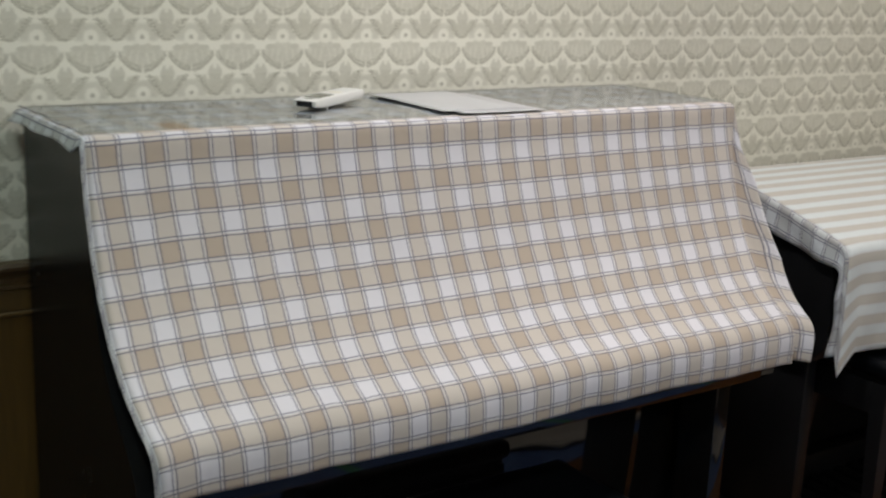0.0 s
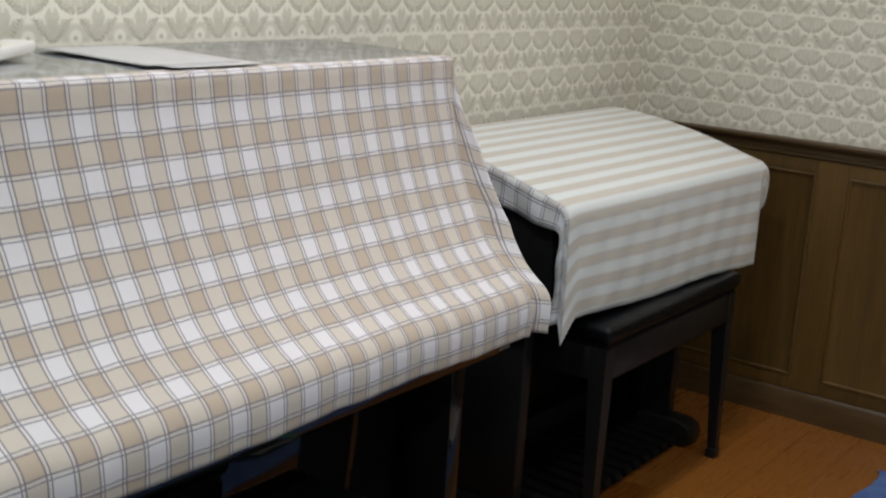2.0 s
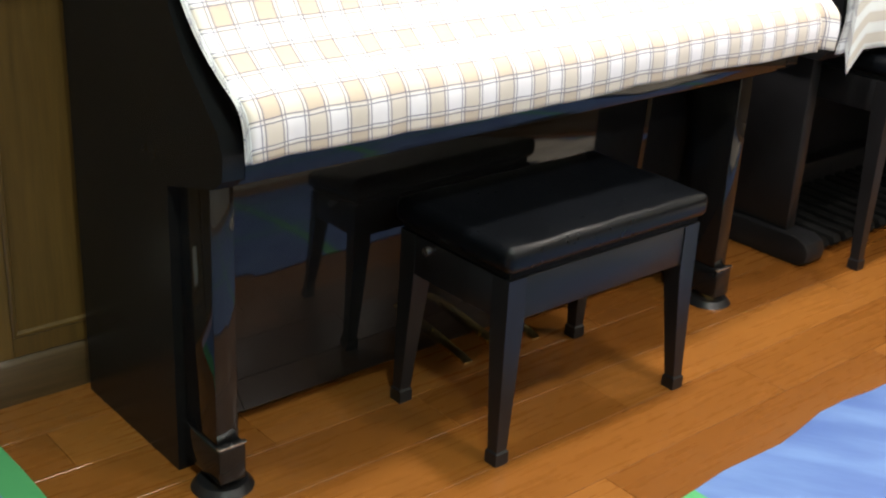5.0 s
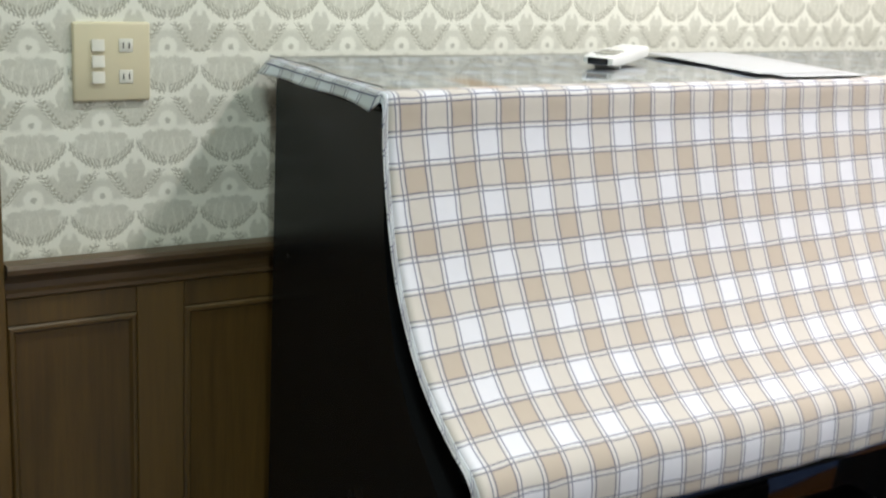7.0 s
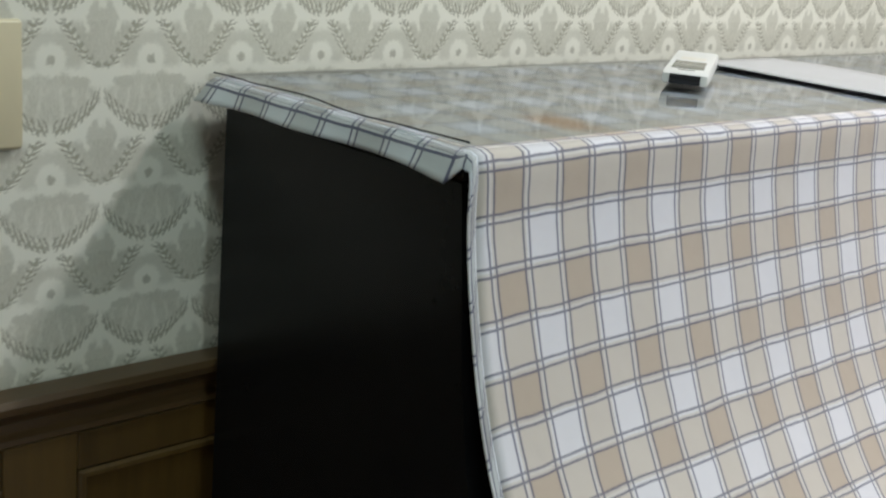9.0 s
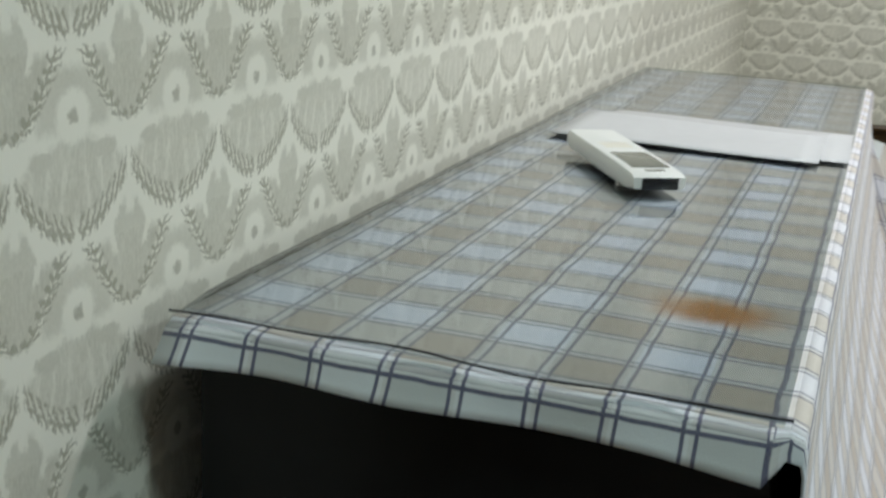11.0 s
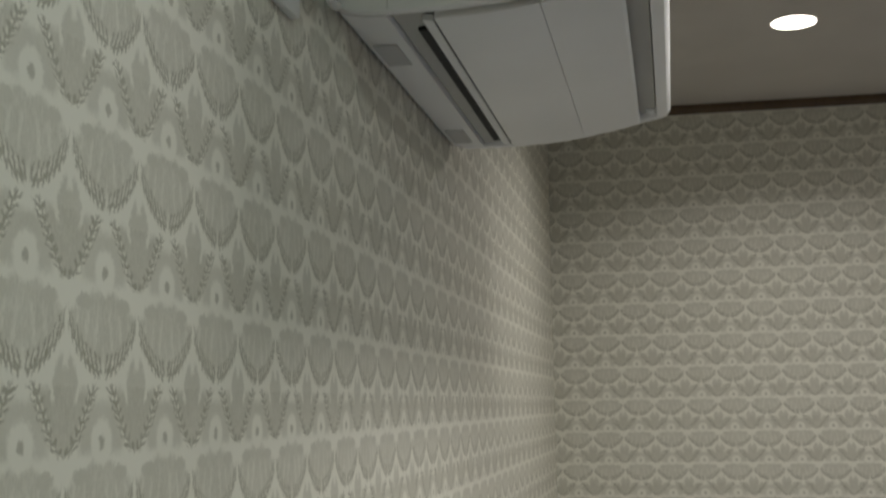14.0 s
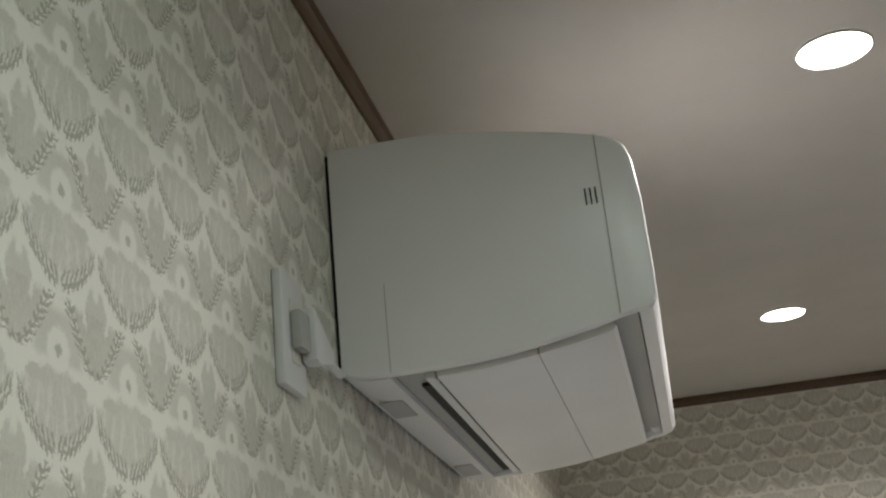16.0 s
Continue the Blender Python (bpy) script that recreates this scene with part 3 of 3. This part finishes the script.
        rows.append([((p[0], p[1], p[2] - TOP), uv) for p, uv in row])
    return rows


grid = cover_rows()
cloth_grid("top_panel", [r[5:135] for r in grid[:22]] + [[(p, (uv[0], SEAM)) for p, uv in grid[22][5:135]]], cover, M_PLAID)
cloth_grid("front_panel", [r[5:135] for r in grid[22:]], cover, M_PLAID)
cloth_grid("side_hem", [r[:6] for r in grid], cover, M_PLAID_SHADED)
cloth_grid("side_flap", [r[134:] for r in grid], cover, M_PLAID)

# clear vinyl over the top, with a dark edge
vinyl = thing("vinyl_sheet", (0, 0, TOP), "clear glossy vinyl sheet with dark edge", "vinyl sheet")
bm = B()
N = 60
rows = []
for q in range(4, 0, -1):  # the back of the sheet hangs down between piano and wall
    a = min(1.0, q / 3) * math.pi / 2
    rows.append([bm.verts.new((x, PB + 0.015 + 0.022 * math.sin(a) * min(1.0, 0.1 + x / 0.08), 0.0035 - min(1.0, x / 0.08) * (0.014 * (1 - math.cos(a)) + 0.012 * max(0, q - 3)) + 0.0006 * math.sin(x * 13))) for x in np.linspace(0.0, PW - 0.005, N)])
for j in range(12):
    y = PB + 0.015 - (PD + PB + 0.016) * j / 11
    rows.append([bm.verts.new((x, y, 0.0035 + 0.0008 * math.sin(x * 11 + j))) for x in np.linspace(0.0, PW - 0.005, N)])
for a, b in zip(rows, rows[1:]):
    for i in range(N - 1):
        bm.faces.new((a[i], a[i + 1], b[i + 1], b[i]))
film_sheet = part("film", bm, M_VINYL, vinyl)
film_sheet.visible_shadow = False


def tube(name, pts, radius, mat, parent, cyclic=False, label=""):
    """A round bead or cord along a line of points, as a mesh."""
    bm = bmesh.new()
    P = [Vector(p) for p in pts]
    rings = []
    for i, p in enumerate(P):
        a, b = P[max(0, i - 1)], P[min(len(P) - 1, i + 1)]
        q = (b - a).to_track_quat("Z", "Y")
        rings.append([bm.verts.new(p + q @ Vector((radius * math.cos(k * math.pi / 4), radius * math.sin(k * math.pi / 4), 0))) for k in range(8)])
    for a, b in zip(rings, rings[1:]):
        for k in range(8):
            bm.faces.new((a[k], a[(k + 1) % 8], b[(k + 1) % 8], b[k]))
    bm.faces.new(rings[0][::-1])
    bm.faces.new(rings[-1])
    return part(name, bm, mat, parent, label)


edge_pts = [(-0.001 + 0.003 * math.sin(s * 17), PB + 0.015 - (PD + PB + 0.003) * s, 0.0045 + 0.0025 * max(0, math.sin(s * 9 - 1.5))) for s in np.linspace(-0.02, 1.05, 44)]
tube("edge_bead", edge_pts, 0.0008, M_BEAD, vinyl)

# ---- second instrument with its cover ----
KX0, KX1 = 1.80, 2.86
organ = thing("electronic_organ", (KX0, 0, 0), "black electronic organ with pedals under a striped cover", "organ")
KW = KX1 - KX0
KSIDE = [(-0.06, 0.56), (-0.47, 0.56), (-0.505, 0.60), (-0.515, 0.68), (-0.51, 0.78), (-0.495, 0.85), (-0.28, 0.925), (-0.10, 0.95), (-0.06, 0.95)]
part("case", prism(B(), KSIDE, "x", 0.0, KW, 0.006), M_BLACK, organ)
part("back_panel", box(B(), 0.04, 0.93, -0.14, -0.115, 0.10, 0.558, 0.003), M_BLACK, organ)
for sx in (0.03, 0.90):
    part("side_board", box(B(), sx, sx + 0.04, -0.44, -0.07, 0.081, 0.558, 0.003), M_BLACK, organ)
    part("foot", prism(B(), [(-0.06, 0.0), (-0.50, 0.0), (-0.525, 0.015), (-0.53, 0.04), (-0.52, 0.066), (-0.49, 0.08), (-0.06, 0.08)], "x", sx - 0.02, sx + 0.065, 0.008), M_BLACK, organ)
part("pedal_board", box(B(), 0.10, 0.875, -0.20, -0.142, 0.02, 0.12, 0.004), M_BLACK, organ)
for n in range(13):
    x = 0.115 + n * 0.0575
    part("pedal", prism(B(), [(-0.201, 0.02), (-0.50, 0.02), (-0.51, 0.035), (-0.50, 0.05), (-0.201, 0.06)], "x", x, x + 0.034, 0.003), M_MATTE, organ)

kcover = thing("organ_cover", (KX0, 0, 0), "beige and white striped cotton cover with plaid hanging edge", "organ cover")
KPROF = [(-0.055, 0.80), (-0.052, 0.90), (-0.056, 0.968), (-0.075, 0.977), (-0.16, 0.972), (-0.28, 0.955), (-0.42, 0.920), (-0.54, 0.886), (-0.571, 0.874), (-0.581, 0.85), (-0.584, 0.76), (-0.586, 0.68), (-0.584, 0.60)]


def kcover_rows():
    rows = []
    for y, z, s in spline(KPROF, 70):
        row = []
        f = max(0.0, (s - 0.62) / 0.3)
        hang = 0.075
        g = min(1.0, max(0.0, f))
        for k in range(7, 0, -1):
            c = k / 7
            sway = 0.006 * math.sin(y * 31 + k * 0.4) * c
            flat = (-0.008 - 0.006 * c + sway, y, z - hang * c)
            turned = (-0.004 + 0.008 * c * math.sin(s * 30), y + 0.03 * c, z - 0.012 * c)
            row.append((tuple(a * (1 - g) + b * g for a, b in zip(flat, turned)), (-0.5 * COL - hang * c, s)))
        for x in np.linspace(0, KW, 80):
            w = 0.003 * math.sin(x * 24 + 3 * f) * min(1, f * 1.5)
            row.append(((x, y - abs(w) - 0.004 * g, z + (0.004 * math.sin(x * 9 + 1) - 0.03 * x / KW - 0.06 * max(0, 1 - x / 0.05)) * g ** 2), (x, s)))
        for k in range(1, 10):
            c = k / 9
            bulge = 0.125 * math.sin(c * 1.75) * (0.35 + 0.65 * min(1, max(0, s - 0.1) / 0.5))
            flat = (KW + 0.004 + bulge, y, z - 0.17 * c * c - 0.02 * c + 0.008 * math.sin(y * 28) * c)
            turned = (KW + 0.004 + 0.125 * math.sin(c * 1.7) * (1 - 0.42 * g) * (0.85 + 0.6 * math.sin(min(1, g) * math.pi)), y + 0.09 * c, z - 0.02 * c)
            row.append((tuple(a * (1 - g) + b * g for a, b in zip(flat, turned)), (KW + 0.19 * c, s)))
        # the cover sits slightly askew
        rows.append([((p[0], p[1] * (1 - 0.062 * max(0, 1 - max(0, p[0]) / KW)), p[2]), uv) for p, uv in row])
    return rows


grid = kcover_rows()
cloth_grid("main_panel", [r[7:87] for r in grid], kcover, M_STRIPE)
cloth_grid("side_hem", [r[:8] for r in grid], kcover, M_PLAID_SHADED, "plaid hanging hem in shaded greys")
cloth_grid("side_flap", [r[86:] for r in grid], kcover, M_STRIPE)


# ---- benches ----
def bench(x0, x1, y0, y1, h, label, knobs=True, cushion=0.052):
    b = thing("piano_bench", ((x0 + x1) / 2, (y0 + y1) / 2, 0), label, "bench", "piano benches")
    w, d = (x1 - x0) / 2, (y1 - y0) / 2
    seat = B()
    box(seat, -w - 0.012, w + 0.012, -d - 0.012, d + 0.012, h - cushion, h, 0.018, 4)
    bmesh.ops.subdivide_edges(seat, edges=[e for e in seat.edges if e.calc_length() > 0.2], cuts=6, use_grid_fill=True)
    for v in seat.verts:
        if v.co.z > h - 0.004:
            v.co.z += 0.003 * max(0, 1 - (v.co.x / w) ** 2) * max(0, 1 - (v.co.y / d) ** 2) + 0.0015 * math.sin(v.co.x * 40) * math.sin(v.co.y * 33)
    part("seat", seat, M_LEATHER, b, "padded black leatherette seat")
    part("seat_board", box(B(), -w + 0.004, w - 0.004, -d + 0.004, d - 0.004, h - cushion - 0.012, h - cushion - 0.001), M_MATTE, b)
    top = h - cushion - 0.014
    for q0, q1, r0, r1 in ((-w + 0.03, w - 0.03, -d + 0.002, -d + 0.022), (-w + 0.03, w - 0.03, d - 0.022, d - 0.002), (-w + 0.002, -w + 0.022, -d + 0.03, d - 0.03), (w - 0.022, w - 0.002, -d + 0.03, d - 0.03)):
        part("apron", box(B(), q0, q1, r0, r1, top - 0.085, top, 0.002), M_BLACK, b)
    for sx in (-1, 1):
        for sy in (-1, 1):
            bm = B()
            lo, hi, foot = 0.026, 0.044, 0.032
            cx, cy = sx * (w - hi / 2), sy * (d - hi / 2)
            fx, fy = sx * (w - lo / 2 + 0.004), sy * (d - lo / 2 + 0.004)
            sect = [(cx, cy, top + 0.0, hi), (cx, cy, top - 0.10, hi), (fx, fy, 0.03, lo), (fx, fy, 0.026, foot), (fx, fy, 0.0, foot)]
            rings = [[bm.verts.new((x + a * q / 2, y + c * q / 2, z)) for a, c in ((-1, -1), (1, -1), (1, 1), (-1, 1))] for x, y, z, q in sect]
            for a, c in zip(rings, rings[1:]):
                for i in range(4):
                    bm.faces.new((a[i], a[(i + 1) % 4], c[(i + 1) % 4], c[i]))
            bm.faces.new(rings[0]), bm.faces.new(rings[-1])
            part("leg", bm, M_BLACK, b)
    if knobs:
        zk = top - 0.008
        part("height_knob", cyl(cyl(B(), (-w - 0.002, 0.05, zk), (-w - 0.016, 0.05, zk), 0.004), (-w - 0.016, 0.05, zk), (-w - 0.026, 0.05, zk), 0.010, 0.009), M_STEEL, b)
    return b


bench(0.49, 1.022, -0.748, -0.435, 0.449, "black leatherette piano bench with tapered wooden legs")
bench(1.93, 2.70, -0.61, -0.33, 0.575, "wide black leatherette duet bench with straight legs", False, 0.045)

# ---- things on the piano ----
sheet = thing("paper_sheet", (0.835, -0.207, TOP + 0.0042), "white folded paper sheet lying on the vinyl", "paper")
# remote control
remote = thing("remote_control", (0.574, -0.177, TOP + 0.0105), "white air conditioner remote control with grey display", "remote control")

# paper: two leaves, the upper one lifted along an edge
bm = B()
for dx, dy, lift in ((0.03, -0.03, 0.0), (0.0, 0.0, 0.0014)):
    rows = []
    for j in range(13):
        a = -0.1485 + 0.297 * j / 12
        rows.append([bm.verts.new((dx + q, dy + a + 0.01 * q, lift + 0.001 + 0.0012 * max(0, -q / 0.105) ** 2 + 0.0006 * math.sin(a * 20))) for q in np.linspace(-0.105, 0.105, 9)])
    for p, q in zip(rows, rows[1:]):
        for i in range(8):
            bm.faces.new((p[i], p[i + 1], q[i + 1], q[i]))
leafs = part("leaf", bm, M_SHEET, sheet)
mod = leafs.modifiers.new("thickness", "SOLIDIFY")
mod.thickness = 0.0008

# remote: a slim body that leans on the paper
R = [(-0.090, 0.004), (-0.089, 0.016), (-0.084, 0.0205), (0.05, 0.0215), (0.08, 0.0205), (0.088, 0.017), (0.088, 0.004), (0.07, -0.001), (0.03, -0.003), (-0.07, -0.003), (-0.086, 0.0)]
body = part("body", prism(B(), R, "y", -0.024, 0.024, 0.004), M_WHITE, remote)
part("display", box(B(), 0.012, 0.066, -0.017, 0.017, 0.0195, 0.0222, 0.001), M_SCREEN, remote)
part("button", box(B(), -0.03, -0.006, -0.014, 0.014, 0.0185, 0.0212, 0.001), M_IVORY, remote)
part("emitter_window", box(B(), 0.0875, 0.0892, -0.016, 0.016, 0.003, 0.0165, 0.0006), M_SMOKE, remote, "dark infrared window")
part("strip", box(B(), 0.071, 0.078, -0.009, 0.009, 0.0195, 0.0212, 0.0008), M_STEEL, remote)
part("foot", box(B(), 0.04, 0.045, -0.02, 0.02, -0.0085, -0.003), M_WHITE, remote)
remote.rotation_euler = (0, radians(1.5), radians(212))
remote.scale = (1.15, 1.10, 0.82)

# ---- switch plate, outlet ----
plate = thing("switch_plate", (-0.248, 0, 1.2085), "yellowed cream plate with three switches and two sockets", "switch plate")
part("plate", box(B(), -0.058, 0.058, -0.008, 0.0, -0.0585, 0.0585, 0.004, 3), M_CREAM, plate)
for n in range(3):
    part("switch", prism(B(), [(-0.008, -0.0085), (-0.0125, -0.0085), (-0.0105, 0.0085), (-0.008, 0.0085)], "x", -0.031, -0.012, 0.0006), M_IVORY, plate)
    plate.children[-1].location = (0, 0, 0.025 - n * 0.0235)
for n in range(2):
    s = part("socket", box(B(), 0.010, 0.031, -0.0092, -0.008, -0.010, 0.010, 0.0008), M_IVORY, plate)
    s.location = (0, 0, 0.0245 - n * 0.046)
    for dx in (0.0155, 0.0243):
        part("slot", box(B(), dx, dx + 0.0018, -0.0096, -0.0090, -0.0045, 0.0045), M_DARK, s)

outlet = thing("wall_outlet", (-0.250, -0.0145, 0.234), "ivory wall socket plate on the panelling", "socket")
part("plate", box(B(), -0.035, 0.035, -0.008, 0.002, -0.06, 0.06, 0.004, 3), M_IVORY, outlet)

# ---- air conditioner ----
AX, AW, AZ = 0.608, 0.78, 2.037
ac = thing("air_conditioner", (AX, 0, AZ), "white wall-mounted air conditioner with open louvre flap", "air conditioner")
# side outline: back, underside, wave-shaped lower front edge, bowed front, rounded top
AO = [(-0.004, 0.008), (-0.03, 0.001), (-0.065, 0.0), (-0.12, 0.0), (-0.166, 0.002), (-0.205, 0.005), (-0.241, 0.010), (-0.28, 0.017), (-0.308, 0.022), (-0.342, 0.031), (-0.365, 0.035), (-0.379, 0.040), (-0.386, 0.051), (-0.387, 0.08), (-0.386, 0.17), (-0.382, 0.222), (-0.375, 0.243), (-0.360, 0.256), (-0.341, 0.263), (-0.29, 0.277), (-0.239, 0.288), (-0.18, 0.298), (-0.133, 0.303), (-0.06, 0.305), (-0.004, 0.304)]


REC = [(-0.004, 0.008), (-0.03, 0.001), (-0.060, 0.0), (-0.063, 0.016), (-0.12, 0.032), (-0.20, 0.048), (-0.30, 0.072), (-0.345, 0.080), (-0.358, 0.072), (-0.363, 0.036)] + AO[11:]
# dark sheet added to stand for the shade in the gap behind the casing
part("mounting_plate", box(B(), 0.006, AW - 0.006, -0.0038, -0.0005, 0.012, 0.298), M_DARK, ac)
part("end_casing", prism(B(), AO, "x", 0.0, 0.018, 0.005), M_AC, ac)
part("end_casing", prism(B(), AO, "x", AW - 0.018, AW, 0.005), M_AC, ac)
part("body", prism(B(), REC, "x", 0.0182, AW - 0.0182), M_AC, ac)
part("recess", prism(B(), [(-0.064, 0.006), (-0.068, 0.0145), (-0.12, 0.0305), (-0.20, 0.0465), (-0.30, 0.0705), (-0.344, 0.078), (-0.3565, 0.071), (-0.3605, 0.043), (-0.345, 0.044), (-0.30, 0.036), (-0.20, 0.020), (-0.12, 0.012)], "x", 0.0185, AW - 0.0185), M_AC_GREY, ac)
part("air_slot", box(B(), 0.09, AW - 0.05, -0.094, -0.083, 0.0035, 0.0095), M_DARK, ac)
part("vane", prism(B(), [(-0.097, 0.001), (-0.110, -0.001), (-0.110, 0.008), (-0.097, 0.010)], "x", 0.045, AW - 0.03, 0.001), M_AC, ac)
part("air_slot", box(B(), 0.06, AW - 0.04, -0.1135, -0.1105, -0.0005, 0.008), M_DARK, ac)
F1 = [(-0.114, -0.003), (-0.17, -0.002), (-0.21, 0.002), (-0.238, 0.006), (-0.238, 0.015), (-0.20, 0.012), (-0.16, 0.010), (-0.114, 0.009)]
F2 = [(-0.2390, 0.0062), (-0.27, 0.0105), (-0.305, 0.0165), (-0.330, 0.022), (-0.334, 0.028), (-0.330, 0.034), (-0.30, 0.031), (-0.2390, 0.0155)]
part("flap", prism(B(), F1, "x", 0.030, AW - 0.026, 0.003), M_AC, ac)
part("flap", prism(B(), F2, "x", 0.030, AW - 0.026, 0.003), M_AC, ac)
part("side_seam", box(B(), -0.0006, 0.0, -0.0655, -0.0648, 0.002, 0.112), M_AC_GREY, ac)
part("front_seam", box(B(), -0.0006, 0.0, -0.3418, -0.3403, 0.032, 0.262), M_AC_GREY, ac)
for n in range(3):
    part("vent_slot", box(B(), -0.0008, 0.0, -0.322 - n * 0.0062, -0.3202 - n * 0.0062, 0.172, 0.193), M_DARK, ac)
for q in ((0.13, 0.222), (AW - 0.16, AW - 0.06)):
    part("sticker", box(B(), q[0], q[1], -0.047, -0.016, -0.0008, 0.0005), M_GREY, ac)
part("hinge", cyl(B(), (AW - 0.05, -0.352, 0.050), (AW - 0.016, -0.352, 0.050), 0.010), M_AC, ac)

# socket with plug and cord beside it
acs = thing("socket_box", (0.412, 0, 2.042), "white wall socket with plugged-in appliance cord", "socket")
part("plate", box(B(), -0.036, 0.036, -0.011, 0.0, -0.062, 0.062, 0.003), M_WHITE, acs)
part("socket_face", box(B(), -0.013, 0.013, -0.0122, -0.0112, -0.034, 0.034, 0.0004), M_IVORY, acs)
part("plug", box(B(), -0.016, 0.015, -0.024, -0.0123, -0.021, 0.021, 0.003), M_AC_GREY, acs)
part("plug_body", prism(B(), [(0.016, -0.026), (0.03, -0.030), (0.085, -0.016), (0.085, -0.002), (0.05, 0.014), (0.016, 0.030)], "y", -0.030, -0.012, 0.003), M_WHITE, acs)
tube("cord", [(0.08, -0.02, -0.009), (0.11, -0.02, -0.012), (0.14, -0.016, -0.010), (0.17, -0.010, -0.003), (0.192, -0.007, 0.004)], 0.0055, M_WHITE, acs)

# ---- play mats and blanket ----
def mat_piece(name, pts, label):
    bm = B()
    prism(bm, pts, "z", 0.0, 0.006, 0.002)
    return tagged(part(name, bm, M_MAT), label, "play mat", "play mats on the floor")


east = [(-0.55, -3.2), (2.95, -3.2), (2.95, -1.02)] + [(x, -1.02 + 0.012 * math.sin(x * 6.1) + 0.008 * math.sin(x * 17)) for x in np.linspace(2.9, 0.4, 30)] + [(0.38, -1.06), (-0.55, -1.10)]
mat_piece("play_mat", east, "blue foam play mat with green printed lanes")
west = [(-0.235, -0.9), (-0.23, -0.26), (-0.235, -0.07), (-0.26, -0.055), (-0.9, -0.05), (-1.6, -0.06), (-1.6, -0.9)]
mat_piece("play_mat", west, "blue foam play mat with lavender and green edge")
bm = B()
rows = []
for j in range(22):
    y = -1.20 - 1.3 * j / 21
    rows.append([bm.verts.new((2.1 + 0.85 * i / 19 + (y + 1.2) * 0.35, y + 0.06 * i / 19, 0.012 + 0.012 * (1 + math.sin(i * 0.9 + j * 0.4)) * (1 + math.sin(j * 0.7))))
                 for i in range(20)])
for a, b in zip(rows, rows[1:]):
    for i in range(19):
        bm.faces.new((a[i], a[i + 1], b[i + 1], b[i]))
blanket = tagged(part("blanket", bm, M_BLANKET), "pale cream blanket lying on the play mat", "blanket")
bmod = blanket.modifiers.new("thickness", "SOLIDIFY")
bmod.thickness = 0.008

# ---- floorboards ----
BW, BL = 0.15, 0.91


def board_mesh():
    bm = B()
    box(bm, 0.0006, BL - 0.0006, 0.0005, BW - 0.0005, -0.01, 0.0, 0.0007, 1)
    return mesh_of(bm, "board", M_FLOOR)


near, rest = board_mesh(), []
count = 0
for j in range(27):
    y = -BW * (j + 1)
    off = (j * 0.37 % 1.0) * BL
    for i in range(8):
        x = X_WEST - BL + off + i * BL
        if x > X_EAST - 0.02 or x + BL < X_WEST + 0.02:
            continue
        if y > -1.25 and x > -1.6 and x + BL < X_EAST and count < 290:
            ob = new("board", near)
            ob.location = (x, y, 0)
            ob.parent = FLOOR
            count += 1
        else:
            rest.append((x, y))
bm = B()
for x, y in rest:
    x0, x1 = max(x, X_WEST - 0.05) + 0.0006, min(x + BL, X_EAST + 0.05) - 0.0006
    if x1 > x0:
        box(bm, x0, x1, y + 0.0005, y + BW - 0.0005, -0.01, 0.0)
far_boards = tagged(part("far_boards", bm, M_FLOOR, FLOOR), kind="stuff")
